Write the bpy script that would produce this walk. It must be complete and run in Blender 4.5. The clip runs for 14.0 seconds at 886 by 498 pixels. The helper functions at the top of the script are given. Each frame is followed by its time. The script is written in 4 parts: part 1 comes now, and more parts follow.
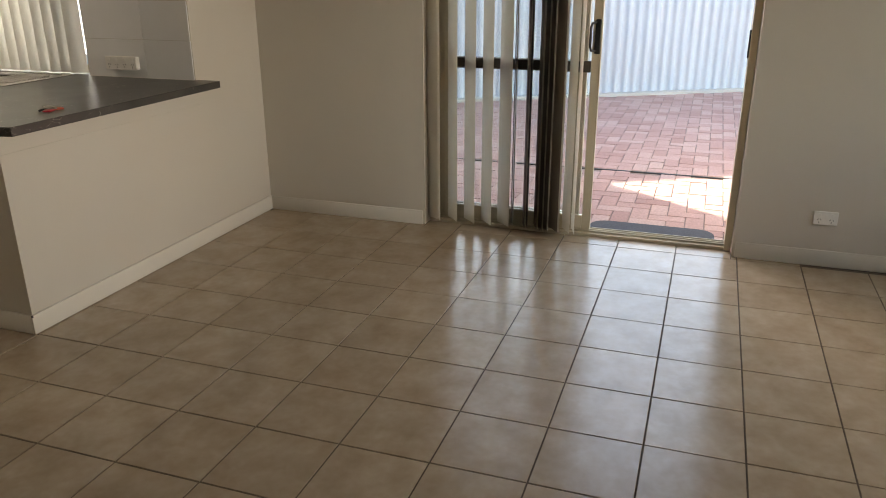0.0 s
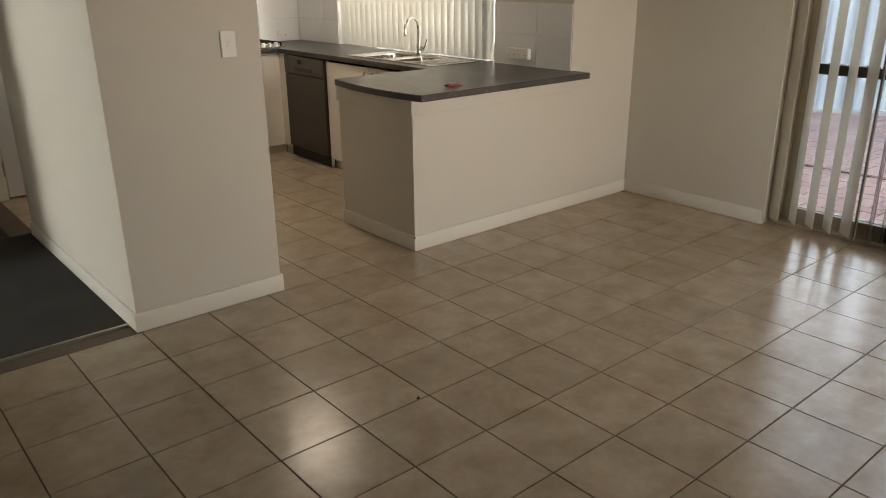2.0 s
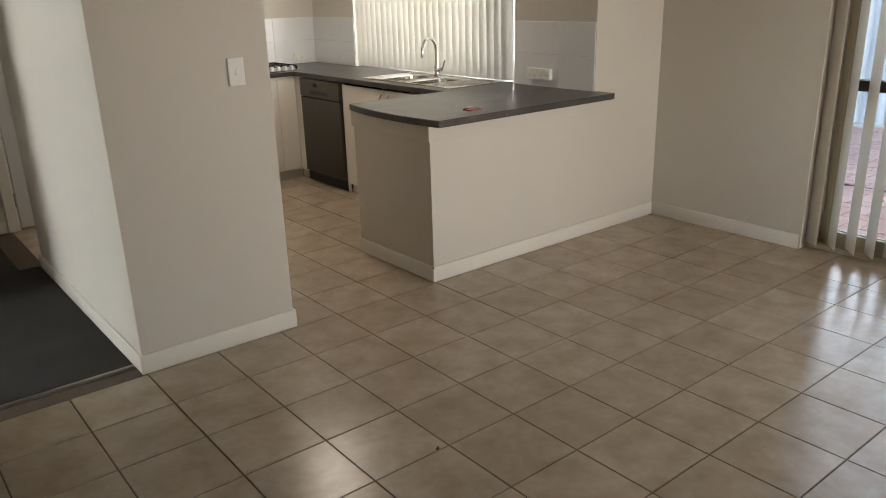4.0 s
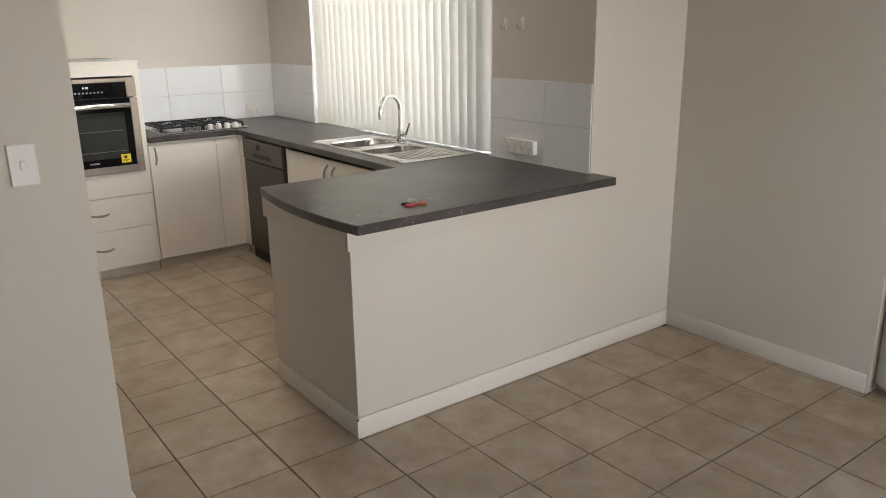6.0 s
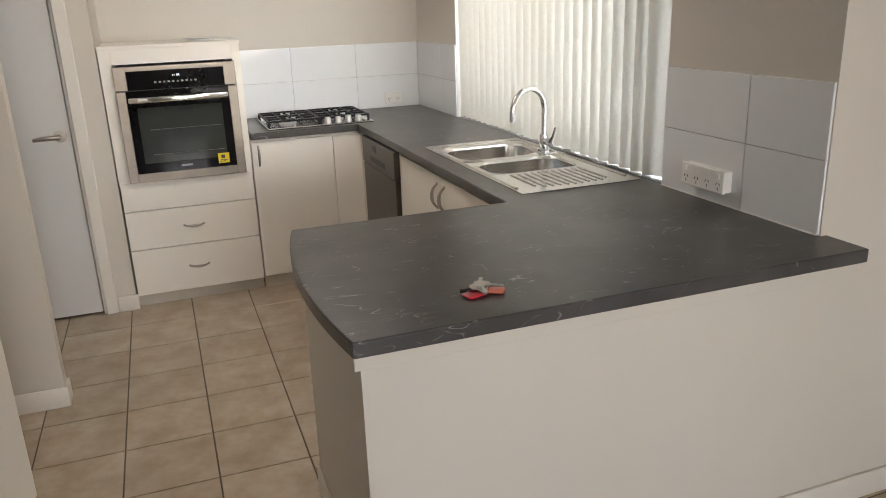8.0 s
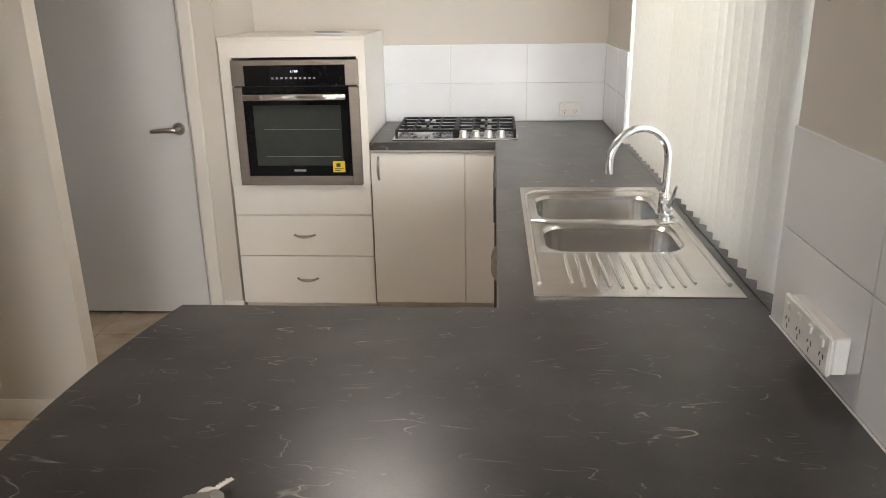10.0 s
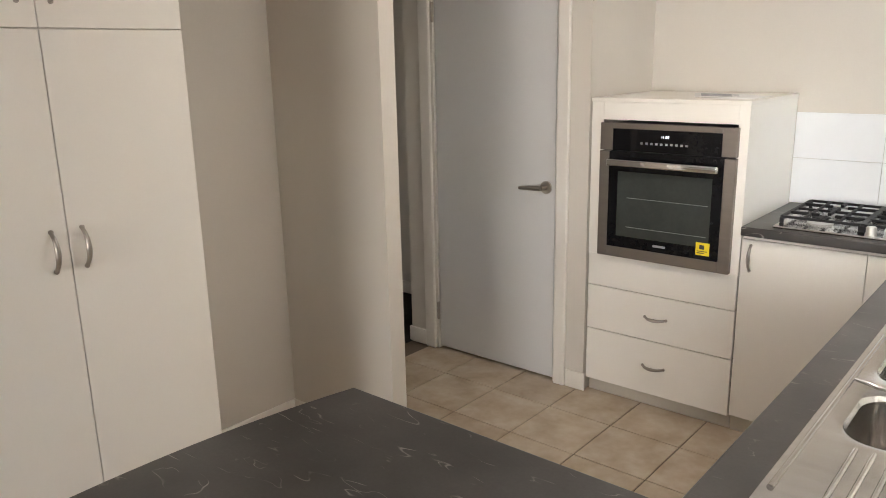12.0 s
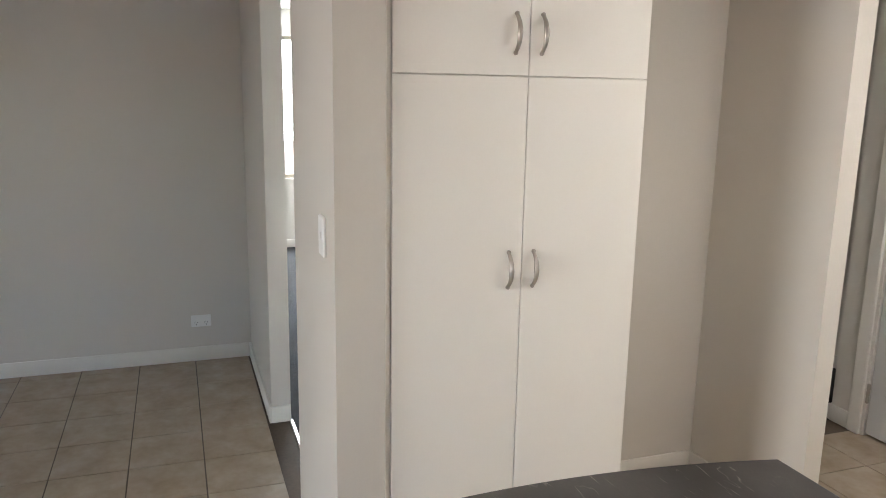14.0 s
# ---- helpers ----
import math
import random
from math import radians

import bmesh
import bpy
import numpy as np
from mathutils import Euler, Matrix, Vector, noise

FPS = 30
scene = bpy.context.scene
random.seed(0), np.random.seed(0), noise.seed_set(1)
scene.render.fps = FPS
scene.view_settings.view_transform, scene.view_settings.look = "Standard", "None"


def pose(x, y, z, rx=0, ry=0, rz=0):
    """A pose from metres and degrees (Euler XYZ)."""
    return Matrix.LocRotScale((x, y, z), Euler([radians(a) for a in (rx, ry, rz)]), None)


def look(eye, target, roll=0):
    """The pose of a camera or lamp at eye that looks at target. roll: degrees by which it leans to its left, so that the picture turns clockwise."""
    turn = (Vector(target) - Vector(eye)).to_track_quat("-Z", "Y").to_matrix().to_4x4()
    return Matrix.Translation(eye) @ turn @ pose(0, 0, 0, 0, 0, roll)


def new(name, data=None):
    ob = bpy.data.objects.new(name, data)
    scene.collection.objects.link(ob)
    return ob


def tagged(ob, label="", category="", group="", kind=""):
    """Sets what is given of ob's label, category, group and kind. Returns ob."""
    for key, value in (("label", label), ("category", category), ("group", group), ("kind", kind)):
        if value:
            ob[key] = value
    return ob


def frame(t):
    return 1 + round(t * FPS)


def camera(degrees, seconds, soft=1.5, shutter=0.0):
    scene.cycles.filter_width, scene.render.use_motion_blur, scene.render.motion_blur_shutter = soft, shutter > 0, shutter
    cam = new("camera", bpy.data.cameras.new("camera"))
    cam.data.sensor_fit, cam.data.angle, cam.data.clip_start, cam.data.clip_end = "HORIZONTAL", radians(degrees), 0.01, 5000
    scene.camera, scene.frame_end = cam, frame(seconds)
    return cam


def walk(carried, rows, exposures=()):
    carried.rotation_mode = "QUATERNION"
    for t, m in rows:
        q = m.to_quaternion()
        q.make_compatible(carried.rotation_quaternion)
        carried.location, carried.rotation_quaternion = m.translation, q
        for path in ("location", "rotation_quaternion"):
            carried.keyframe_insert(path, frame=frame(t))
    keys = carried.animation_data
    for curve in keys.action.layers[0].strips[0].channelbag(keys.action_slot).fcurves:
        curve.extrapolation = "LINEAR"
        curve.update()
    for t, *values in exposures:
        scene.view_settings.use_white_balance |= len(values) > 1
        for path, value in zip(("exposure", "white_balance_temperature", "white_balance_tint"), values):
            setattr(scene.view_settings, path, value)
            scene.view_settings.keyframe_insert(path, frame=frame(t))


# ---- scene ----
cam = camera(60.3, 14.0, soft=0.95)
EXPOSURES = [(0.0, 2.84, 7900, 12), (1.0, 2.88, 7900, 12), (2.0, 3.05, 7700, 12), (4.5, 3.22, 6900, 12), (5.0, 3.28, 6700, 12), (5.5, 3.38, 6500, 12), (7.0, 3.36, 6550, 12), (9.5, 3.5, 6450, 13), (12.0, 3.66, 6500, 13), (13.0, 3.8, 6250, 12), (14.0, 4.02, 6150, 12)]
PATH = [
    (0, (-2.206, -2.603, 1.46), (-0.431, -1.99, 0.772), -0.2),
    (0.5, (-2.254, -2.727, 1.462), (-0.625, -1.807, 0.754), -1.0),
    (1, (-2.373, -2.879, 1.466), (-0.792, -1.884, 0.749), -0.4),
    (1.5, (-2.458, -3.062, 1.493), (-0.989, -1.902, 0.788), -1.0),
    (2, (-2.521, -3.239, 1.513), (-1.31, -1.803, 0.827), -0.5),
    (2.2, (-2.566, -3.264, 1.517), (-1.483, -1.725, 0.841), -0.2),
    (4.3, (-2.285, -3.005, 1.528), (-1.059, -1.559, 0.889), -2.2),
    (4.5, (-2.198, -2.942, 1.529), (-0.94, -1.521, 0.899), -2.3),
    (5, (-1.888, -2.804, 1.552), (-0.626, -1.372, 0.953), -1.9),
    (5.5, (-1.619, -2.612, 1.541), (-0.403, -1.133, 0.964), -1.3),
    (6, (-1.335, -2.365, 1.568), (-0.185, -0.827, 1.008), -0.9),
    (6.5, (-1.054, -2.165, 1.544), (-0.059, -0.521, 0.988), -0.5),
    (7, (-0.832, -1.933, 1.522), (0.01, -0.214, 0.943), -0.6),
    (7.2, (-0.739, -1.832, 1.522), (0.066, -0.098, 0.936), -1.0),
    (9.3, (0.361, -1.032, 1.573), (0.561, 0.86, 0.958), -1.3),
    (9.5, (0.456, -0.961, 1.557), (0.559, 0.941, 0.947), -0.9),
    (10, (0.703, -0.822, 1.564), (0.572, 1.072, 0.932), -1.0),
    (10.5, (0.841, -0.635, 1.546), (0.539, 1.237, 0.909), -0.9),
    (11, (0.936, -0.448, 1.575), (0.422, 1.387, 0.97), -0.9),
    (11.5, (1.042, -0.345, 1.588), (0.119, 1.344, 1.044), -1.4),
    (12, (1.124, -0.274, 1.588), (-0.132, 1.202, 1.096), -1.2),
    (12.5, (1.153, -0.257, 1.594), (-0.291, 1.05, 1.138), -1.0),
    (13, (1.159, -0.28, 1.615), (-0.425, 0.873, 1.21), -0.3),
    (13.5, (1.151, -0.313, 1.631), (-0.567, 0.636, 1.249), 0.4),
    (14, (1.124, -0.381, 1.622), (-0.724, 0.271, 1.222), 1.0),
]
walk(cam, [(t, look(eye, target, roll)) for t, eye, target, roll in PATH], EXPOSURES)

# ---- world, sun, large lights ----
world = bpy.data.worlds.new("sky_world")
scene.world = world
world.use_nodes = True
wn = world.node_tree
sky = wn.nodes.new("ShaderNodeTexSky")
sky.sky_type = "NISHITA"
sky.sun_disc = False
sky.sun_elevation = radians(24)
sky.sun_rotation = radians(36.9)
wn.links.new(sky.outputs["Color"], wn.nodes["Background"].inputs["Color"])
wn.nodes["Background"].inputs["Strength"].default_value = 0.15


def lamp_area(name, m, sx, sy, watts, colour, spread=180):
    d = bpy.data.lights.new(name, "AREA")
    d.shape, d.size, d.size_y, d.energy, d.color = "RECTANGLE", sx, sy, watts, colour
    d.spread = radians(spread)
    ob = new(name, d)
    ob.matrix_world = m
    return ob


sun_data = bpy.data.lights.new("sun", "SUN")
sun_data.energy, sun_data.angle, sun_data.color = 5.0, radians(0.53), (1.0, 0.95, 0.88)
sun = new("sun", sun_data)
SUN_FROM = Vector((0.60, 0.80, 0.42))
sun.matrix_world = look(SUN_FROM * 20, (0, 0, 0))

# kitchen and west window daylight, plus the glow of the inferred ceiling light
lamp_area("kitchen_window_daylight", look((1.62, 1.84, 1.55), (0.0, 1.84, 1.42)), 1.6, 1.15, 5.7, (0.94, 0.98, 1.0))
# added fill from the south; no such window or source is known
lamp_area("south_fill_lamp", look((0.62, -6.05, 1.45), (0.6, 0, 0.95)), 2.0, 1.3, 2.1, (1.0, 0.94, 0.87), 66)
lamp_area("ceiling_light_glow", look((0.25, 1.72, 2.315), (0.25, 1.72, 0)), 0.40, 0.40, 1.2, (1.0, 0.91, 0.82))
lamp_area("west_window_daylight", look((-7.02, 0.95, 1.65), (-1, 1.2, 1.2)), 1.4, 1.1, 12, (0.86, 0.94, 1.0))


# ---- materials ----
def nodes_of(name):
    m = bpy.data.materials.new(name)
    m.use_nodes = True
    nt = m.node_tree
    return m, nt, nt.nodes["Principled BSDF"]


def noise_at(nt, scale, detail=4.0, stretch=None):
    geo = nt.nodes.new("ShaderNodeNewGeometry")
    src = geo.outputs["Position"]
    if stretch:
        mp = nt.nodes.new("ShaderNodeMapping")
        mp.inputs["Scale"].default_value = stretch
        nt.links.new(src, mp.inputs["Vector"])
        src = mp.outputs["Vector"]
    n = nt.nodes.new("ShaderNodeTexNoise")
    n.inputs["Scale"].default_value, n.inputs["Detail"].default_value = scale, detail
    nt.links.new(src, n.inputs["Vector"])
    return n


def ramp(nt, fac, stops):
    r = nt.nodes.new("ShaderNodeValToRGB")
    els = r.color_ramp.elements
    while len(els) < len(stops):
        els.new(0.5)
    for e, (pos, c) in zip(els, stops):
        e.position = pos
        e.color = (*c, 1.0)
    nt.links.new(fac, r.inputs["Fac"])
    return r


def mixed(nt, a, b, fac, mode="MIX"):
    m = nt.nodes.new("ShaderNodeMix")
    m.data_type, m.blend_type = "RGBA", mode
    for sock, v in ((m.inputs[0], fac), (m.inputs[6], a), (m.inputs[7], b)):
        if hasattr(v, "links"):
            nt.links.new(v, sock)
        elif isinstance(v, tuple):
            sock.default_value = (*v, 1.0)
        else:
            sock.default_value = v
    return m.outputs[2]


def bump(nt, bsdf, height, strength, dist):
    b = nt.nodes.new("ShaderNodeBump")
    b.inputs["Strength"].default_value, b.inputs["Distance"].default_value = strength, dist
    nt.links.new(height, b.inputs["Height"])
    nt.links.new(b.outputs["Normal"], bsdf.inputs["Normal"])
    return b


def surface(name, base, rough=0.5, metal=0.0, vary=0.06, big=1.5, fine=60.0, relief=0.0, dist=0.002, stretch=None, rough_vary=0.06):
    """A plain surface with variation at two scales, slight relief and uneven gloss."""
    m, nt, b = nodes_of(name)
    n1, n2 = noise_at(nt, big, 3.0, stretch), noise_at(nt, fine, 4.0, stretch)
    dark = tuple(max(0.0, c * (1 - vary)) for c in base)
    light = tuple(min(1.0, c * (1 + vary)) for c in base)
    c1 = ramp(nt, n1.outputs["Fac"], [(0.3, dark), (0.7, light)])
    c2 = ramp(nt, n2.outputs["Fac"], [(0.3, (1 - vary * 0.7,) * 3), (0.7, (1.0, 1.0, 1.0))])
    nt.links.new(mixed(nt, c1.outputs["Color"], c2.outputs["Color"], 1.0, "MULTIPLY"), b.inputs["Base Color"])
    low, high = max(0.02, rough - rough_vary), min(1.0, rough + rough_vary)
    low, high = (low, min(high, 0.262)) if rough < 0.274 else (max(low, 0.286), high)
    mr = nt.nodes.new("ShaderNodeMapRange")
    mr.inputs["To Min"].default_value, mr.inputs["To Max"].default_value = low, high
    nt.links.new(n1.outputs["Fac"], mr.inputs["Value"])
    nt.links.new(mr.outputs["Result"], b.inputs["Roughness"])
    b.inputs["Metallic"].default_value = metal
    if relief:
        bump(nt, b, n2.outputs["Fac"], relief, dist)
    return m


WALL = surface("wall_paint", (0.63, 0.585, 0.52), 0.55, vary=0.03, big=0.9, fine=180, relief=0.12, dist=0.001)
WALL_WHITE = surface("ceiling_paint", (0.82, 0.81, 0.79), 0.8, vary=0.02, fine=150, relief=0.1)
TRIM = surface("gloss_trim_paint", (0.75, 0.71, 0.645), 0.35, vary=0.03, big=2.5, fine=90, relief=0.06)
DOORPAINT = surface("grey_door_paint", (0.63, 0.62, 0.605), 0.42, vary=0.025, big=1.2, fine=120, relief=0.05)
LAMINATE = surface("cream_cabinet_laminate", (0.85, 0.81, 0.74), 0.42, vary=0.02, big=1.3, fine=200, relief=0.05, dist=0.0006)
GAP_SHADE = surface("painted_gap_shade", (0.25, 0.21, 0.17), 0.7)
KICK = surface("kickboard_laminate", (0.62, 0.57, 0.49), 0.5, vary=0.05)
STEEL = surface("brushed_stainless_steel", (0.61, 0.59, 0.565), 0.17, 1.0, vary=0.04, big=3, fine=120, stretch=(1, 14, 14))
OVENSTEEL = surface("oven_frame_steel", (0.27, 0.235, 0.205), 0.42, 1.0, vary=0.05, big=3, fine=120, stretch=(1, 14, 14))
STEEL_DARK = surface("dark_stainless_steel", (0.11, 0.10, 0.088), 0.32, 0.85, vary=0.05, big=3, fine=120, stretch=(14, 14, 1))
CHROME = surface("polished_chrome", (0.80, 0.80, 0.80), 0.08, 1.0, vary=0.02, rough_vary=0.02)
NICKEL = surface("satin_nickel", (0.43, 0.39, 0.345), 0.29, 1.0, vary=0.04)
KEYSILVER = surface("worn_key_metal", (0.36, 0.34, 0.305), 0.38, 0.5, vary=0.08)
RACK = surface("dim_oven_rack_wire", (0.15, 0.16, 0.155), 0.5, vary=0.05)
KNOB = surface("silver_knob_metal", (0.66, 0.64, 0.61), 0.35, 1.0, vary=0.03)
BLACK = surface("black_plastic", (0.018, 0.018, 0.019), 0.4, vary=0.2)
IRON = surface("cast_iron_enamel", (0.014, 0.014, 0.016), 0.5, vary=0.25, fine=200, relief=0.15)
BLACKGLASS = surface("black_oven_glass", (0.006, 0.006, 0.007), 0.06, vary=0.1, rough_vary=0.02)
OVENGLASS = surface("oven_window_glass", (0.045, 0.050, 0.046), 0.07, vary=0.15, big=6, rough_vary=0.03)
PLASTIC = surface("white_switch_plastic", (0.82, 0.81, 0.78), 0.35, vary=0.02)
GREYPLASTIC = surface("grey_plastic", (0.45, 0.45, 0.44), 0.4)
SPLASH = surface("white_glazed_wall_tile", (0.80, 0.81, 0.82), 0.09, vary=0.02, big=2.0, fine=12, relief=0.02, dist=0.002, rough_vary=0.02)
GROUTW = surface("pale_wall_grout", (0.56, 0.55, 0.53), 0.9)
GROUT = surface("brown_floor_grout", (0.115, 0.085, 0.06), 0.9, vary=0.25, big=2.0, fine=80, relief=0.3)
ALU = surface("beige_powder_coated_aluminium", (0.56, 0.49, 0.36), 0.38, vary=0.04)
BRONZE = surface("dark_brown_aluminium", (0.06, 0.048, 0.038), 0.4, vary=0.1)
RUBBER = surface("dark_rubber_mat", (0.045, 0.045, 0.05), 0.85, vary=0.25, fine=220, relief=0.6, dist=0.004)
CONCRETE = surface("pale_concrete", (0.50, 0.47, 0.42), 0.9, vary=0.12, fine=40, relief=0.3)
BEDDING = surface("paving_sand", (0.24, 0.17, 0.14), 0.95, vary=0.2, fine=90, relief=0.4)
FENCE = surface("pale_blue_grey_steel_sheet", (0.48, 0.525, 0.575), 0.45, 0.0, vary=0.05, big=0.8, fine=20)
YELLOW = surface("yellow_energy_sticker", (0.85, 0.66, 0.02), 0.45, vary=0.03)
INK = surface("printed_dark_ink", (0.05, 0.05, 0.05), 0.6)
INKPALE = surface("pale_control_print", (0.30, 0.31, 0.32), 0.5)
PAPER = surface("white_leaflet_paper", (0.80, 0.79, 0.76), 0.7, vary=0.03, fine=40)
RED = surface("red_key_plastic", (0.50, 0.02, 0.035), 0.3, vary=0.12, fine=80)
SALMON = surface("salmon_key_leather", (0.55, 0.14, 0.09), 0.5, vary=0.15, fine=90)
LEAF = surface("dry_brown_leaf", (0.07, 0.04, 0.02), 0.8, vary=0.3)
CARPET = surface("charcoal_loop_carpet", (0.028, 0.025, 0.023), 1.0, vary=0.35, big=3, fine=420, relief=1.0, dist=0.006)


def floor_tile_material():
    m, nt, b = nodes_of("beige_ceramic_floor_tile")
    n1, n2, n3 = noise_at(nt, 7.0, 8.0), noise_at(nt, 30.0, 6.0), noise_at(nt, 1.1, 2.0)
    n1.inputs["Distortion"].default_value = 0.25
    c = ramp(nt, n1.outputs["Fac"], [(0.25, (0.395, 0.312, 0.222)), (0.5, (0.475, 0.388, 0.29)), (0.78, (0.55, 0.463, 0.36))])
    c2 = ramp(nt, n2.outputs["Fac"], [(0.35, (0.93, 0.92, 0.90)), (0.65, (1.0, 1.0, 1.0))])
    info = nt.nodes.new("ShaderNodeObjectInfo")
    c3 = ramp(nt, info.outputs["Random"], [(0.0, (0.87, 0.86, 0.85)), (1.0, (1.0, 1.0, 1.0))])
    col = mixed(nt, c.outputs["Color"], c2.outputs["Color"], 1.0, "MULTIPLY")
    nt.links.new(mixed(nt, col, c3.outputs["Color"], 1.0, "MULTIPLY"), b.inputs["Base Color"])
    mr = nt.nodes.new("ShaderNodeMapRange")
    mr.inputs["To Min"].default_value, mr.inputs["To Max"].default_value = 0.20, 0.262
    nt.links.new(n3.outputs["Fac"], mr.inputs["Value"])
    nt.links.new(mr.outputs["Result"], b.inputs["Roughness"])
    bump(nt, b, n1.outputs["Fac"], 0.12, 0.002)
    return m


def worktop_material():
    """Charcoal laminate with broken pale veins."""
    m, nt, b = nodes_of("charcoal_veined_laminate")
    cloud = noise_at(nt, 4.5, 5.0)
    base = ramp(nt, cloud.outputs["Fac"], [(0.3, (0.032, 0.030, 0.0285)), (0.7, (0.080, 0.074, 0.070))])
    grain = noise_at(nt, 160.0, 3.0)
    g = ramp(nt, grain.outputs["Fac"], [(0.35, (0.93, 0.93, 0.93)), (0.65, (1.05, 1.05, 1.05))])
    col = mixed(nt, base.outputs["Color"], g.outputs["Color"], 1.0, "MULTIPLY")
    for scale, width, seed, amount, turn in ((4.0, 0.0032, 3.1, 0.66, 0.15), (6.5, 0.0042, 7.7, 0.50, -0.45), (7.5, 0.0042, 5.3, 0.38, 1.1)):
        geo = nt.nodes.new("ShaderNodeNewGeometry")
        mp = nt.nodes.new("ShaderNodeMapping")
        mp.inputs["Location"].default_value = (seed, seed * 2, seed)
        mp.inputs["Rotation"].default_value = (0, 0, turn)
        mp.inputs["Scale"].default_value = (0.5, 1.7, 1.0)
        nt.links.new(geo.outputs["Position"], mp.inputs["Vector"])
        n = nt.nodes.new("ShaderNodeTexNoise")
        n.inputs["Scale"].default_value, n.inputs["Detail"].default_value, n.inputs["Distortion"].default_value = scale, 3.0, 0.2
        nt.links.new(mp.outputs["Vector"], n.inputs["Vector"])
        line = ramp(nt, n.outputs["Fac"], [(0.5 - width, (0, 0, 0)), (0.5, (1, 1, 1)), (0.5 + width, (0, 0, 0))])
        gate = noise_at(nt, 13.0 + scale, 1.0)
        gr = ramp(nt, gate.outputs["Fac"], [(0.54, (0, 0, 0)), (0.70, (1, 1, 1))])
        fac = nt.nodes.new("ShaderNodeMath")
        fac.operation = "MULTIPLY"
        nt.links.new(line.outputs["Color"], fac.inputs[0])
        nt.links.new(gr.outputs["Color"], fac.inputs[1])
        f2 = nt.nodes.new("ShaderNodeMath")
        f2.operation = "MULTIPLY"
        f2.inputs[1].default_value = amount
        nt.links.new(fac.outputs[0], f2.inputs[0])
        col = mixed(nt, col, (0.52, 0.49, 0.45), f2.outputs[0])
    nt.links.new(col, b.inputs["Base Color"])
    b.inputs["Roughness"].default_value = 0.31
    b.inputs["Specular IOR Level"].default_value = 0.42
    return m


def fabric_material(name, base, through_share):
    m, nt, b = nodes_of(name)
    n = noise_at(nt, 260.0, 3.0, (1, 1, 0.25))
    c = ramp(nt, n.outputs["Fac"], [(0.3, tuple(v * 0.93 for v in base)), (0.7, base)])
    tr = nt.nodes.new("ShaderNodeBsdfTranslucent")
    nt.links.new(c.outputs["Color"], tr.inputs["Color"])
    nt.links.new(c.outputs["Color"], b.inputs["Base Color"])
    b.inputs["Roughness"].default_value = 0.85
    mx = nt.nodes.new("ShaderNodeMixShader")
    mx.inputs["Fac"].default_value = through_share
    nt.links.new(b.outputs[0], mx.inputs[1])
    nt.links.new(tr.outputs[0], mx.inputs[2])
    nt.links.new(mx.outputs[0], nt.nodes["Material Output"].inputs["Surface"])
    return m


def glass_material():
    m, nt, b = nodes_of("clear_window_glass")
    b.inputs["Base Color"].default_value = (0.95, 0.97, 0.96, 1)
    b.inputs["Roughness"].default_value = 0.0
    b.inputs["IOR"].default_value = 1.45
    b.inputs["Transmission Weight"].default_value = 1.0
    return m


def paver_material():
    m, nt, b = nodes_of("red_clay_paver")
    info = nt.nodes.new("ShaderNodeObjectInfo")
    geo = nt.nodes.new("ShaderNodeNewGeometry")
    add = nt.nodes.new("ShaderNodeMath")
    add.operation = "ADD"
    nt.links.new(info.outputs["Random"], add.inputs[0])
    nt.links.new(geo.outputs["Random Per Island"], add.inputs[1])
    fr = nt.nodes.new("ShaderNodeMath")
    fr.operation = "FRACT"
    nt.links.new(add.outputs[0], fr.inputs[0])
    c = ramp(nt, fr.outputs[0], [(0.0, (0.40, 0.22, 0.18)), (0.5, (0.47, 0.28, 0.23)), (1.0, (0.52, 0.34, 0.28))])
    n = noise_at(nt, 70.0, 5.0)
    c2 = ramp(nt, n.outputs["Fac"], [(0.3, (0.8, 0.8, 0.8)), (0.7, (1.08, 1.08, 1.08))])
    nt.links.new(mixed(nt, c.outputs["Color"], c2.outputs["Color"], 1.0, "MULTIPLY"), b.inputs["Base Color"])
    b.inputs["Roughness"].default_value = 0.9
    bump(nt, b, n.outputs["Fac"], 0.5, 0.004)
    return m


TILE = floor_tile_material()
WORKTOP = worktop_material()
FABRIC = fabric_material("cream_blind_fabric", (0.76, 0.73, 0.66), 0.22)
FABRIC_SHEER = fabric_material("sheer_cream_blind_fabric", (0.84, 0.80, 0.71), 0.40)
# shade inside the bunched door slats, put in as a brown opaque cloth
SLAT_SHADE = fabric_material("shaded_slat_brown", (0.22, 0.185, 0.15), 0.03)
GLASS = glass_material()
PAVER = paver_material()


for shiny, level in ((BLACKGLASS, 0.22), (OVENGLASS, 0.30), (IRON, 0.25), (BLACK, 0.3)):
    shiny.node_tree.nodes["Principled BSDF"].inputs["Specular IOR Level"].default_value = level


# ---- building helpers ----
def box(bm, x0, x1, y0, y1, z0, z1, bev=0.0, seg=1):
    """Adds a block between the given sides, with rounded edges if bev is set."""
    tmp = bmesh.new()
    vs = [tmp.verts.new((x, y, z)) for x in (x0, x1) for y in (y0, y1) for z in (z0, z1)]
    for f in ((0, 1, 3, 2), (4, 6, 7, 5), (0, 4, 5, 1), (2, 3, 7, 6), (0, 2, 6, 4), (1, 5, 7, 3)):
        tmp.faces.new([vs[i] for i in f])
    if bev:
        bmesh.ops.bevel(tmp, geom=tmp.edges[:], offset=bev, segments=seg, affect="EDGES", profile=0.5)
    bmesh.ops.recalc_face_normals(tmp, faces=tmp.faces[:])
    merge(bm, tmp)
    return bm


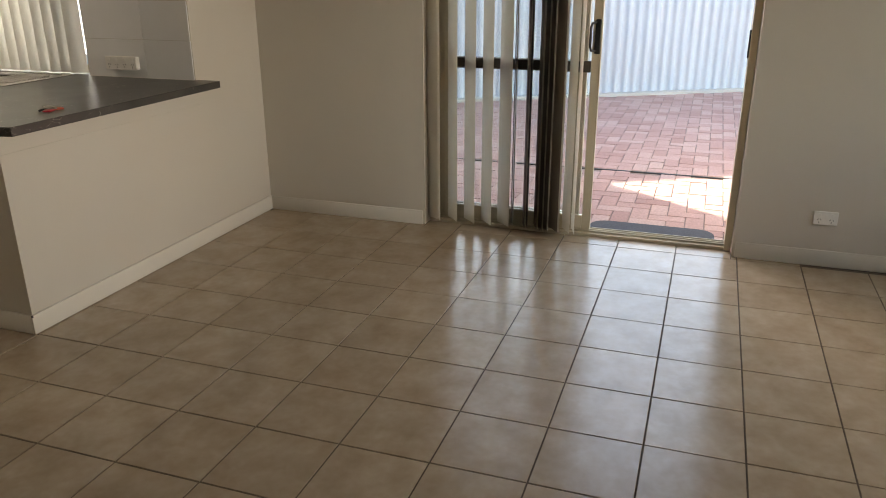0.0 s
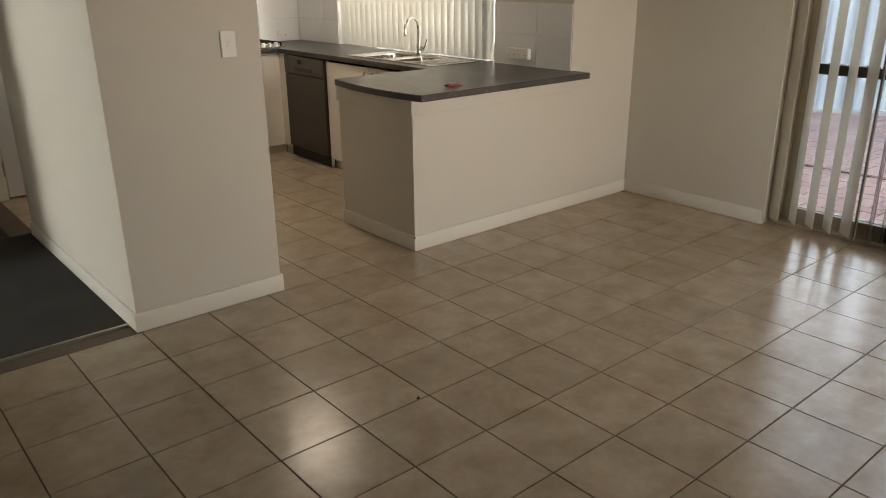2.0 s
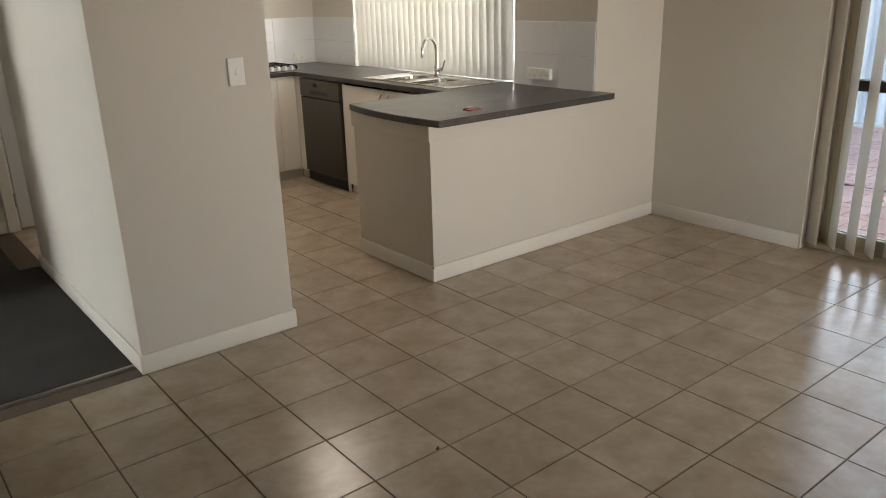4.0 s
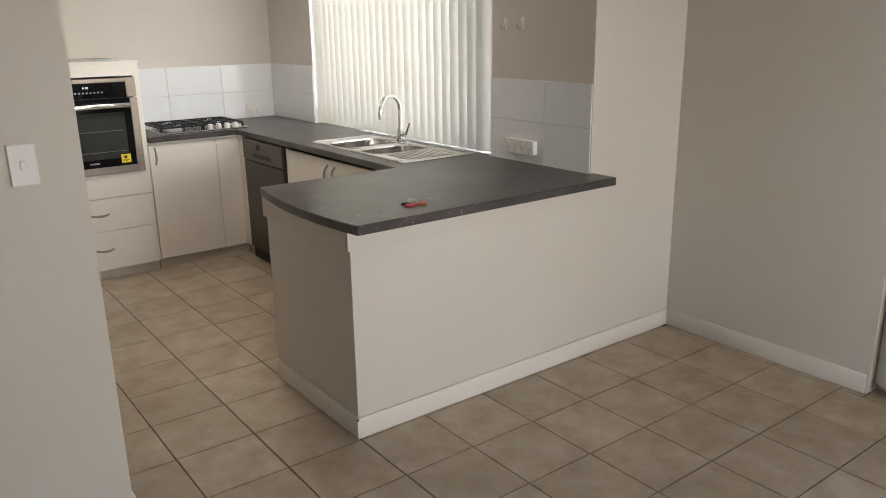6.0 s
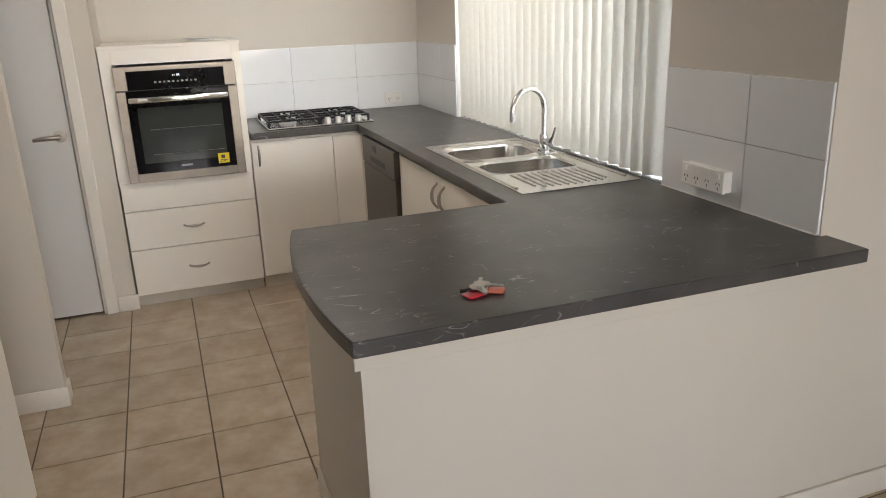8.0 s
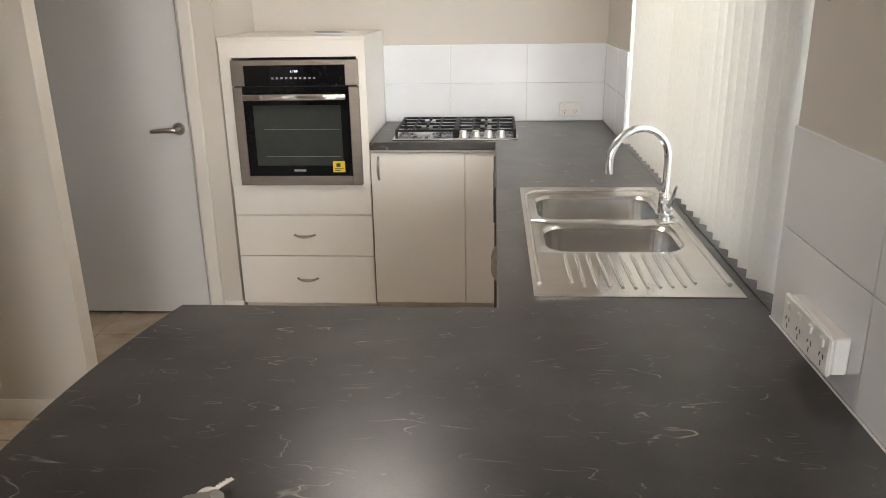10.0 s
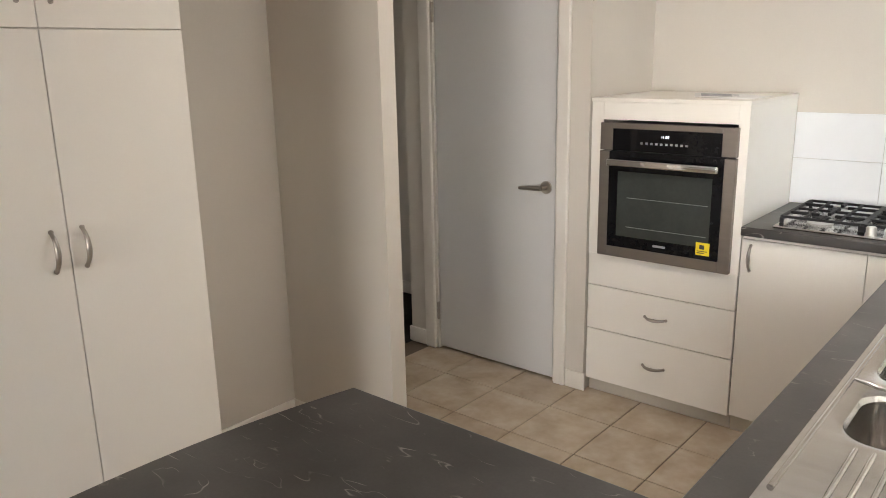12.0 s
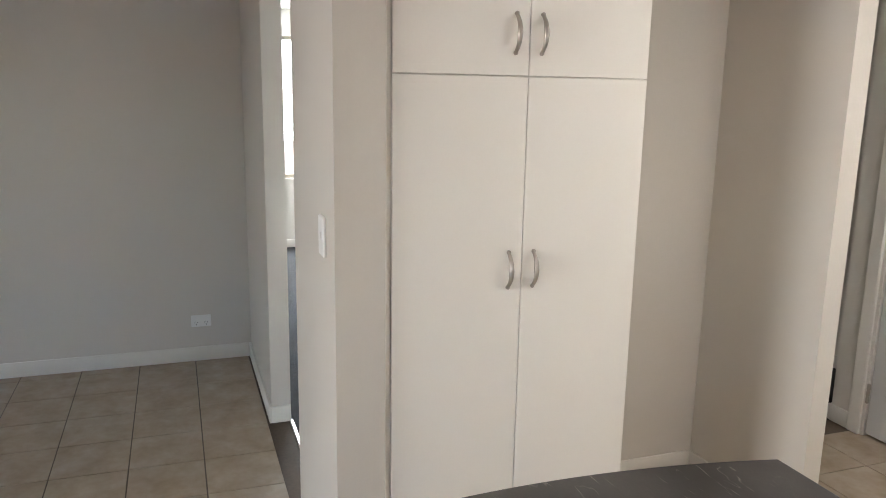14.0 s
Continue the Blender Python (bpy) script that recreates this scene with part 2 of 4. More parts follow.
def merge(bm, tmp, m=None):
    if m is not None:
        bmesh.ops.transform(tmp, matrix=m, verts=tmp.verts[:])
    me = bpy.data.meshes.new("scratch")
    tmp.to_mesh(me)
    tmp.free()
    bm.from_mesh(me)
    bpy.data.meshes.remove(me)


def slab(x0, x1, y0, y1, z0, z1, bev=0.0, seg=1):
    return box(bmesh.new(), x0, x1, y0, y1, z0, z1, bev, seg)


def rod(bm, a, b, r0, r1=None, n=16, bev=0.0):
    """Adds a round bar from a to b."""
    a, b = Vector(a), Vector(b)
    tmp = bmesh.new()
    bmesh.ops.create_cone(tmp, cap_ends=True, segments=n, radius1=r0, radius2=r0 if r1 is None else r1, depth=(b - a).length)
    if bev:
        rims = [e for e in tmp.edges if abs(e.verts[0].co.z - e.verts[1].co.z) < 1e-6]
        bmesh.ops.bevel(tmp, geom=rims, offset=bev, segments=2, affect="EDGES")
    turn = (b - a).to_track_quat("Z", "Y").to_matrix().to_4x4()
    merge(bm, tmp, Matrix.Translation((a + b) / 2) @ turn)
    return bm


def tube(bm, pts, r, n=14, flat=1.0):
    """Adds a round bar along points."""
    pts = [Vector(p) for p in pts]
    rings = []
    up = Vector((0.3, 0.5, 0.81))
    for i, p in enumerate(pts):
        d = (pts[min(i + 1, len(pts) - 1)] - pts[max(i - 1, 0)]).normalized()
        u = d.cross(up).normalized()
        w = d.cross(u).normalized()
        rr = r[i] if isinstance(r, (list, tuple)) else r
        rings.append([bm.verts.new(p + (u * math.cos(k * math.tau / n) + w * math.sin(k * math.tau / n) * flat) * rr) for k in range(n)])
    for a, b in zip(rings, rings[1:]):
        for k in range(n):
            bm.faces.new((a[k], a[(k + 1) % n], b[(k + 1) % n], b[k]))
    bm.faces.new(rings[0][::-1])
    bm.faces.new(rings[-1])
    return bm


def mesh_object(name, bm, material, smooth=True):
    bmesh.ops.recalc_face_normals(bm, faces=bm.faces[:])
    me = bpy.data.meshes.new(name)
    bm.to_mesh(me)
    bm.free()
    me.materials.append(material)
    if smooth:
        me.shade_smooth()
        me.set_sharp_from_angle(angle=radians(32))
    return new(name, me)


def part(name, bm, material, parent, label=""):
    ob = mesh_object(name, bm, material)
    ob.parent = parent
    ob.matrix_parent_inverse = parent.matrix_world.inverted()
    if label:
        tagged(ob, label)
    return ob


def thing(name, at, label, category, group=""):
    ob = new(name)
    ob.empty_display_size = 0.1
    ob.location = at
    ob.matrix_world = Matrix.Translation(at)
    return tagged(ob, label, category, group)


def structure(name, bm, material, label, category):
    return tagged(mesh_object(name, bm, material), label, category, kind="structure")


# ---- large structure ----
H = 2.42
WX, DX = 1.300, 1.944          # kitchen window wall, dining wall
BACK = 3.375                   # kitchen back wall
FRONT = 0.012                  # plane of the peninsula front
DW = 2.760                     # plane of the internal door's wall
NX, NY0, NY1 = -0.852, 1.722, 1.800   # nib wall beside the fridge recess
RX = -1.480                    # back of the fridge recess
STX0, STX1, STY0, STY1 = -1.572, -0.853, 0.010, 0.150   # end wall beside the pantry

base = structure("floor", slab(-3.8, 2.0, -6.2, 3.6, -0.25, -0.004), GROUT, "brown grout bed under beige floor tiles", "floor")


def wall(name, boxes, label="smooth cream painted plaster wall"):
    bm = bmesh.new()
    for b in boxes:
        box(bm, *b)
    return structure(name, bm, WALL, label, "wall")


wall_window = wall("wall_kitchen_window", [
    (WX, 1.54, 0.13, 0.715, 0, H), (WX, 1.54, 2.685, 3.6, 0, H), (WX, 1.54, 0.715, 2.685, 0, 0.895), (WX, 1.54, 0.715, 2.685, 2.10, H)],
    "cream painted kitchen wall with window opening")
wall_return = wall("wall_return", [(WX, 2.16, FRONT, 0.13, 0, H)], "cream painted wall beside the breakfast bar")
wall_dining = wall("wall_dining", [
    (DX, 2.16, -1.055, FRONT, 0, H), (DX, 2.16, -6.2, -2.815, 0, H), (DX, 2.16, -2.815, -1.055, 2.10, H)],
    "cream painted wall with sliding door opening")
wall_back = wall("wall_back", [(-0.587, WX, BACK, 3.55, 0, H)], "cream painted kitchen back wall")
wall_door = wall("wall_door", [
    (-0.731, -0.587, DW, 3.55, 0, H), (-1.700, -1.525, DW, 2.86, 0, H), (-1.525, -0.731, DW, 2.86, 2.085, H),
    (-1.700, -1.525, 2.86, 3.40, 0, H)], "cream painted wall round the internal door")
wall_store = wall("wall_store", [(-1.525, -0.731, 3.40, 3.55, 0, H)], "cream painted wall of the closed room")
wall_stub = wall("wall_stub", [(STX0, STX1, STY0, STY1, 0, H)], "cream painted end wall beside the pantry")
wall_hall = wall("wall_hall", [(STX0, RX, STY1, NY1, 0, H)], "cream painted wall behind pantry and fridge recess")
wall_nib = wall("wall_nib", [(RX, NX, NY0, NY1, 0, H)], "cream painted nib wall beside the fridge recess")
wall_left = wall("wall_left", [(-7.0, -2.50, STY0, 0.105, 0, H)], "cream painted wall beside the hall opening")
wall_over = wall("wall_over_opening", [(-2.50, STX0, STY0, 0.105, 2.12, H)], "cream painted wall above the hall opening")
wall_west = wall("wall_west", [(-3.82, -3.54, -6.2, STY0, 0, H)], "cream painted dining room end wall")
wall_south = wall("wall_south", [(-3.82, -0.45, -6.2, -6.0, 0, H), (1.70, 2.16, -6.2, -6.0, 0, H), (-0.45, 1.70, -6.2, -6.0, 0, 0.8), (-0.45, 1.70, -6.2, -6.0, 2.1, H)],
                  "cream painted wall with an opening added for the fill lamp")
# unseen partition, added to keep the west lamp off the north hall
wall_hall_west = wall("wall_hall_west", [(-2.60, -2.50, 1.30, 3.40, 0, H)], "cream painted partition added to shade the hall's north end")
wall_far = wall("wall_hall_north", [(-7.0, -1.525, 3.40, 3.55, 0, H)], "cream painted wall at the end of the hall")
wall_room = wall("wall_room_west", [(-7.0, -6.85, 0.085, 0.25, 0, H), (-7.0, -6.85, 1.65, 3.40, 0, H), (-7.0, -6.85, 0.25, 1.65, 0, 0.73), (-7.0, -6.85, 0.25, 1.65, 2.16, H)],
                 "cream painted room wall with window opening")
structure("ceiling", slab(-7.0, 2.16, -6.2, 3.55, H, H + 0.12), WALL_WHITE, "flat white painted plaster ceiling", "ceiling")
structure("carpet_floor", box(slab(-7.0, -1.70, 0.11, 3.4, -0.2, 0.006), -1.70, -1.585, 0.11, 1.83, -0.2, 0.006), CARPET, "charcoal loop pile carpet of the hall", "carpet")
structure("carpet_trim", slab(-2.49, -1.585, 0.098, 0.114, -0.02, 0.010, 0.002), NICKEL, "thin metal strip between carpet and tiles", "floor trim")

ZC0, ZC1 = 0.868, 0.905       # underside and top of the worktop
peninsula = wall("wall_peninsula", [(0.012, WX, FRONT, 0.735, 0, ZC0)], "cream painted half wall of the breakfast bar")


# baseboards
def baseboard(x0, x1, y0, y1, h=0.088):
    bm = slab(x0, x1, y0, y1, 0.0, h, 0.004, 2)
    return structure("baseboard", bm, TRIM, "cream gloss painted timber baseboard", "baseboard")


B = 0.012
baseboard(0.0, DX, FRONT - B, FRONT)
baseboard(0.0, B, FRONT, 0.735)
baseboard(DX - B, DX, -1.043, FRONT - B)
baseboard(DX - B, DX, -6.0, -2.83)
baseboard(STX0 - B, STX1 + B, STY0 - B, STY0)
baseboard(STX1, STX1 + B, STY0, STY1)
baseboard(STX0 - B, STX0, STY0, NY1)
baseboard(RX, RX + B, 0.975, NY0)
baseboard(RX + B, NX + B, NY0 - B, NY0)
baseboard(NX, NX + B, NY0, NY1)
baseboard(STX0 - B, NX + B, NY1, NY1 + B)
baseboard(-0.681, -0.587 + B, DW - B, DW)
baseboard(-1.712, -1.585, DW - B, DW)
baseboard(-1.712, -1.700, DW, 3.40)
baseboard(-7.0, -1.712, 3.388, 3.40)
baseboard(-3.54, -2.50 + B, STY0 - B, STY0)
baseboard(-2.50, -2.50 + B, STY0, 0.105)
baseboard(-3.54, -3.528, -6.0, STY0 - B)
baseboard(-6.85, -6.838, 0.11, 3.388)


part("paint_chip", slab(-0.0012, 0.006, -0.0012, 0.004, 0.078, 0.0885, 0.0008, 1), INK, peninsula, "dark chip in the baseboard corner")


# ---- kitchen: worktop ----
def cells_solid(bm, xs, ys, filled, z0, z1):
    """A flat slab over the filled cells of a grid, with sides at its border only."""
    top, bot = {}, {}

    def v(d, i, j, z):
        if (i, j) not in d:
            d[i, j] = bm.verts.new((xs[i], ys[j], z))
        return d[i, j]
    for i in range(len(xs) - 1):
        for j in range(len(ys) - 1):
            if not filled(i, j):
                continue
            c = [(i, j), (i + 1, j), (i + 1, j + 1), (i, j + 1)]
            bm.faces.new([v(top, *p, z1) for p in c])
            bm.faces.new([v(bot, *p, z0) for p in c[::-1]])
            for k, (di, dj) in enumerate(((0, -1), (1, 0), (0, 1), (-1, 0))):
                if not filled(i + di, j + dj):
                    a, b = c[k], c[(k + 1) % 4]
                    bm.faces.new((v(bot, *a, z0), v(bot, *b, z0), v(top, *b, z1), v(top, *a, z1)))
    return top, bot


CF = 0.712                    # front of the run under the window
WB = 0.748                    # inner edge of the breakfast bar
xs = [0.0, 0.113, 0.218, CF, 0.832, 1.237, WX, 1.322]
ys = [-0.126, FRONT, WB, 1.086, 1.766, 2.742, BACK]
mid = lambda s, i: (s[i] + s[i + 1]) / 2


def top_filled(i, j):
    if not (0 <= i < len(xs) - 1 and 0 <= j < len(ys) - 1):
        return False
    x, y = mid(xs, i), mid(ys, j)
    if y < FRONT:
        return True
    if x > WX:
        return False
    if y < WB:
        return True
    if 0.832 < x < 1.237 and 1.086 < y < 1.766:
        return False
    if x > CF:
        return True
    return x > 0.113 and y > 2.742


bm = bmesh.new()
wt, wb = cells_solid(bm, xs, ys, top_filled, ZC0, ZC1)
# bowed end of the breakfast bar
for f in [f for f in bm.faces if all(abs(q.co.x) < 1e-6 for q in f.verts)]:
    bm.faces.remove(f)
a, b = Vector((-0.032, -0.126)), Vector((-0.004, WB))
arc = []
for k in range(0, 21):
    s = k / 20
    p = a.lerp(b, s)
    arc.append((p.x - 0.044 * (1 - (2 * s - 1) ** 2), p.y))
tops = [bm.verts.new((x, y, ZC1)) for x, y in arc]
bots = [bm.verts.new((x, y, ZC0)) for x, y in arc]
bm.faces.new([wt[0, 0], wt[0, 1], wt[0, 2]] + tops[::-1])
bm.faces.new(([wb[0, 0], wb[0, 1], wb[0, 2]] + bots[::-1])[::-1])
ringt, ringb = [wt[0, 0]] + tops + [wt[0, 2]], [wb[0, 0]] + bots + [wb[0, 2]]
for k in range(len(ringt) - 1):
    bm.faces.new((ringb[k], ringb[k + 1], ringt[k + 1], ringt[k]))
worktop = tagged(mesh_object("worktop", bm, WORKTOP), "charcoal laminate worktop with broken white veins and bowed end", "worktop")
bv = worktop.modifiers.new("rounded", "BEVEL")
bv.width, bv.segments, bv.limit_method, bv.angle_limit = 0.007, 3, "ANGLE", radians(40)
part("sealant_bead", slab(WX - 0.012, WX - 0.0085, FRONT + 0.004, 0.71, ZC1 - 0.001, ZC1 + 0.004, 0.001, 1), PLASTIC, worktop, "thin white sealant bead")
# apron board under the bar
ap = thing("apron_board", (0, 0, 0.78), "cream painted apron board under the worktop of the bar", "apron board")
part("front_board", slab(-0.006, WX + 0.02, FRONT - 0.016, FRONT - 0.002, 0.778, ZC0 - 0.0005, 0.002), WALL, ap)
part("end_board", slab(-0.006, 0.0105, FRONT - 0.002, 0.735, 0.778, ZC0 - 0.0005, 0.002), WALL, ap)


# ---- handles ----
def bow_handle(parent, centre, along, out, length=0.105, depth=0.026, name="handle"):
    """A bowed metal pull."""
    c, al, o = Vector(centre), Vector(along), Vector(out)
    pts = []
    for k in range(13):
        s = -1 + k / 6
        pts.append(c + al * (s * length / 2) + o * (depth * (1 - abs(s) ** 2.6)))
    rr = [0.0050 + 0.0030 * (1 - abs(-1 + k / 6)) for k in range(13)]
    bm = tube(bmesh.new(), pts, rr, 14)
    for s in (-1, 1):
        rod(bm, c + al * (s * length / 2) - o * 0.001, c + al * (s * length / 2) + o * 0.004, 0.0065, n=14)
    return part(name, bm, NICKEL, parent, "brushed nickel bow handle")


# ---- kitchen: oven cabinet ----
TY = 2.785
BACK_GROUP = Vector((0.068, -0.015, 0.0))   # oven, cooktop and their cabinets as one row
oc = thing("oven_cabinet", (-0.30, 3.08, 0), "cream laminate wall oven cabinet with two drawers", "oven cabinet")
# carcass coloured dark so the drawer gaps read as shade
part("carcass", slab(-0.646, 0.039, TY + 0.018, 3.385, 0.070, 0.690), GAP_SHADE, oc, "carcass painted dark as the shade in the drawer gaps")
part("side_panel", slab(-0.648, -0.590, TY, 3.385, 0.691, 1.377), LAMINATE, oc)
part("side_panel", slab(-0.002, 0.040, TY, 3.385, 0.691, 1.377), LAMINATE, oc)
part("head_rail", slab(-0.5895, -0.0025, TY, TY + 0.02, 1.302, 1.377), LAMINATE, oc)
part("top_panel", slab(-0.650, 0.044, TY - 0.004, 3.385, 1.3775, 1.394, 0.001), LAMINATE, oc)
part("panel", slab(-0.645, 0.038, TY - 0.002, TY + 0.016, 0.542, 0.694, 0.0015), LAMINATE, oc)
for z0, z1, hz in ((0.328, 0.538, 0.437), (0.070, 0.324, 0.205)):
    d = part("drawer", slab(-0.645, 0.038, TY - 0.002, TY + 0.016, z0, z1, 0.0015), LAMINATE, oc)
    bow_handle(d, (-0.305, TY - 0.002, hz), (1, 0, 0), (0, -1, -0.12), 0.10)
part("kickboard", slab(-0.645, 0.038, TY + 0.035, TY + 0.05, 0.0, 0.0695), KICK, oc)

# wall oven
OX0, OX1, OZ0, OZ1, OY = -0.592, 0.006, 0.697, 1.291, 2.762
ov = thing("wall_oven", (-0.297, 2.9, OZ0), "stainless steel built-in wall oven with black glass door", "oven")
part("body", slab(-0.585, -0.008, TY + 0.003, 3.32, OZ0 + 0.01, OZ1 - 0.012), BLACK, ov)
bm = bmesh.new()
box(bm, OX0, OX0 + 0.060, OY, TY + 0.002, OZ1 - 0.118, OZ1, 0.002)
box(bm, OX1 - 0.060, OX1, OY, TY + 0.002, OZ1 - 0.118, OZ1, 0.002)
box(bm, OX0 + 0.060, OX1 - 0.060, OY, TY + 0.002, OZ1 - 0.024, OZ1, 0.0015)
part("control_surround", bm, OVENSTEEL, ov)
cp = part("control_panel", slab(OX0 + 0.0605, OX1 - 0.0605, OY + 0.002, TY + 0.002, OZ1 - 0.118, OZ1 - 0.0245), BLACKGLASS, ov, "black glass control panel")
bm = bmesh.new()
for k in range(10):
    box(bm, -0.402 + k * 0.022, -0.391 + k * 0.022, OY + 0.0008, OY + 0.0018, OZ1 - 0.087, OZ1 - 0.078)
part("touch_marks", bm, INKPALE, cp, "row of small pale touch marks")
cl, clnt, clb = nodes_of("lit_clock_digits")
clb.inputs["Emission Color"].default_value, clb.inputs["Emission Strength"].default_value = (0.85, 0.92, 1, 1), 0.25
bm = bmesh.new()
for k, dx in enumerate((0, 0.007, 0.017, 0.026)):
    box(bm, -0.308 + dx, -0.3066 + dx, OY + 0.0008, OY + 0.0018, OZ1 - 0.057, OZ1 - 0.047)
    if k > 1:
        box(bm, -0.3066 + dx, -0.3036 + dx, OY + 0.0008, OY + 0.0018, OZ1 - 0.0482, OZ1 - 0.047)
        box(bm, -0.3036 + dx, -0.3022 + dx, OY + 0.0008, OY + 0.0018, OZ1 - 0.057, OZ1 - 0.047)
part("clock", bm, cl, cp, "white lit digital clock")
bm = bmesh.new()
DZ1 = OZ1 - 0.123
box(bm, OX0, OX0 + 0.046, OY - 0.002, TY + 0.002, OZ0, DZ1, 0.002)
box(bm, OX1 - 0.046, OX1, OY - 0.002, TY + 0.002, OZ0, DZ1, 0.002)
box(bm, OX0 + 0.046, OX1 - 0.046, OY - 0.002, TY + 0.002, OZ0, OZ0 + 0.046, 0.0015)
dr = part("oven_door", bm, OVENSTEEL, ov, "stainless steel door frame")
gx0, gx1, gz0, gz1 = OX0 + 0.0465, OX1 - 0.0465, OZ0 + 0.0465, DZ1
for sides in ((gx0, gx0 + 0.042, gz0, gz1), (gx1 - 0.042, gx1, gz0, gz1),
              (gx0 + 0.0421, gx1 - 0.0421, gz0, gz0 + 0.05), (gx0 + 0.0421, gx1 - 0.0421, gz1 - 0.085, gz1)):
    part("door_glass", slab(sides[0], sides[1], OY, TY, sides[2], sides[3]), BLACKGLASS, dr, "black glass door border")
part("door_window", slab(gx0 + 0.0425, gx1 - 0.0425, OY + 0.002, TY, gz0 + 0.0505, gz1 - 0.0855), OVENGLASS, dr, "dark oven window")
bm = bmesh.new()
for z in (gz0 + 0.095, gz0 + 0.225):
    rod(bm, (gx0 + 0.09, OY + 0.0012, z), (gx1 - 0.055, OY + 0.0012, z), 0.0016, n=12)
part("rack", bm, RACK, dr, "thin wire oven racks")
bm = slab(gx0 + 0.008, gx1 - 0.008, OY - 0.048, OY - 0.030, gz1 - 0.058, gz1 - 0.028, 0.007, 3)
for x in (gx0 + 0.03, gx1 - 0.03):
    box(bm, x - 0.012, x + 0.012, OY - 0.035, OY, gz1 - 0.052, gz1 - 0.034, 0.002)
part("oven_handle", bm, CHROME, dr, "bright metal bar handle")
st = part("sticker", slab(gx1 - 0.094, gx1 - 0.036, OY - 0.0012, OY - 0.0002, gz0 + 0.018, gz0 + 0.072), YELLOW, dr, "yellow paper sticker")
bm = bmesh.new()
box(bm, gx1 - 0.088, gx1 - 0.058, OY - 0.0017, OY - 0.0012, gz0 + 0.026, gz0 + 0.030)
box(bm, gx1 - 0.088, gx1 - 0.044, OY - 0.0017, OY - 0.0012, gz0 + 0.034, gz0 + 0.037)
box(bm, gx1 - 0.078, gx1 - 0.058, OY - 0.0017, OY - 0.0012, gz0 + 0.044, gz0 + 0.062)
part("print", bm, INK, st)
part("maker_mark", slab(-0.325, -0.268, OY - 0.0012, OY - 0.0002, gz0 + 0.022, gz0 + 0.032), INKPALE, dr)

# leaflet on the oven cabinet
lf = thing("leaflet", (-0.10, 2.98, 1.394), "white folded paper leaflets lying on the oven cabinet", "leaflet")
for k, (ang, dx, dy) in enumerate(((8, 0, 0), (-14, 0.02, 0.03), (22, -0.05, 0.02))):
    tmp = slab(-0.105, 0.105, -0.075, 0.075, 0, 0.0016)
    bmesh.ops.transform(tmp, matrix=pose(-0.09 + dx, 2.93 + dy, 1.3955 + k * 0.0035, 1.2 * k, 0.8 * k, ang), verts=tmp.verts[:])
    sh = part("sheet", tmp, PAPER, lf)
tmp = bmesh.new()
for k in range(5):
    box(tmp, -0.08, 0.04 + 0.03 * (k % 2), -0.050 + k * 0.022, -0.036 + k * 0.022, 0, 0.0006)
bmesh.ops.transform(tmp, matrix=pose(-0.14, 2.95, 1.4047, 2.4, 1.6, 22), verts=tmp.verts[:])
part("print", tmp, INKPALE, lf)


for row_thing in (oc, ov, lf):
    row_thing.location += BACK_GROUP


# ---- kitchen: base cabinets ----
def carcass(parent, x0, x1, y0, y1, top=ZC0 - 0.003):
    part("carcass", slab(x0, x1, y0, y1, 0.075, top), LAMINATE, parent)


bc = thing("base_cabinet", (0.35, 3.08, 0), "cream laminate base cabinet under the cooktop", "cabinet")
carcass(bc, 0.0435, 0.66, TY + 0.018, 3.385)
d = part("cabinet_door", slab(0.045, 0.497, TY - 0.002, TY + 0.016, 0.078, ZC0 - 0.018, 0.0015), LAMINATE, bc)
bow_handle(d, (0.082, TY - 0.002, 0.775), (0, 0, 1), (0, -1, 0))
part("corner_panel", slab(0.500, 0.662, TY - 0.002, TY + 0.016, 0.078, ZC0 - 0.018, 0.0015), LAMINATE, bc)
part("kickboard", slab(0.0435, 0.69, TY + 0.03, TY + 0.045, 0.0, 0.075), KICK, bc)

bc.location += BACK_GROUP

CX = 0.730
sc = thing("sink_cabinet", (0.98, 1.3, 0), "cream laminate sink cabinet with two doors", "cabinet")
carcass(sc, CX + 0.018, WX - 0.003, 0.750, 2.020, 0.71)
for y0, y1, hy in ((1.445, 1.995, 1.487), (0.895, 1.442, 1.400)):
    d = part("cabinet_door", slab(CX, CX + 0.0165, y0, y1, 0.078, ZC0 - 0.018, 0.0015), LAMINATE, sc)
    bow_handle(d, (CX, hy, 0.762), (0, 0, 1), (-1, 0, 0))
part("kickboard", slab(CX + 0.045, CX + 0.06, 0.750, 2.020, 0.0, 0.075), KICK, sc)
part("end_strip", slab(CX, CX + 0.0165, 0.752, 0.892, 0.078, ZC0 - 0.018, 0.0015), LAMINATE, sc)
part("end_panel", slab(CX, CX + 0.0165, 1.998, 2.020, 0.005, ZC0 - 0.012, 0.0015), LAMINATE, sc)
cc = thing("corner_filler", (0.72, 2.7, 0), "cream laminate corner filler beside the dishwasher", "cabinet")
part("panel", slab(CX, CX + 0.0165, 2.648, TY - 0.018, 0.078, ZC0 - 0.003, 0.0015), LAMINATE, cc)
part("kickboard", slab(CX + 0.03, CX + 0.045, 2.648, TY + 0.012, 0.0, 0.078), KICK, cc)

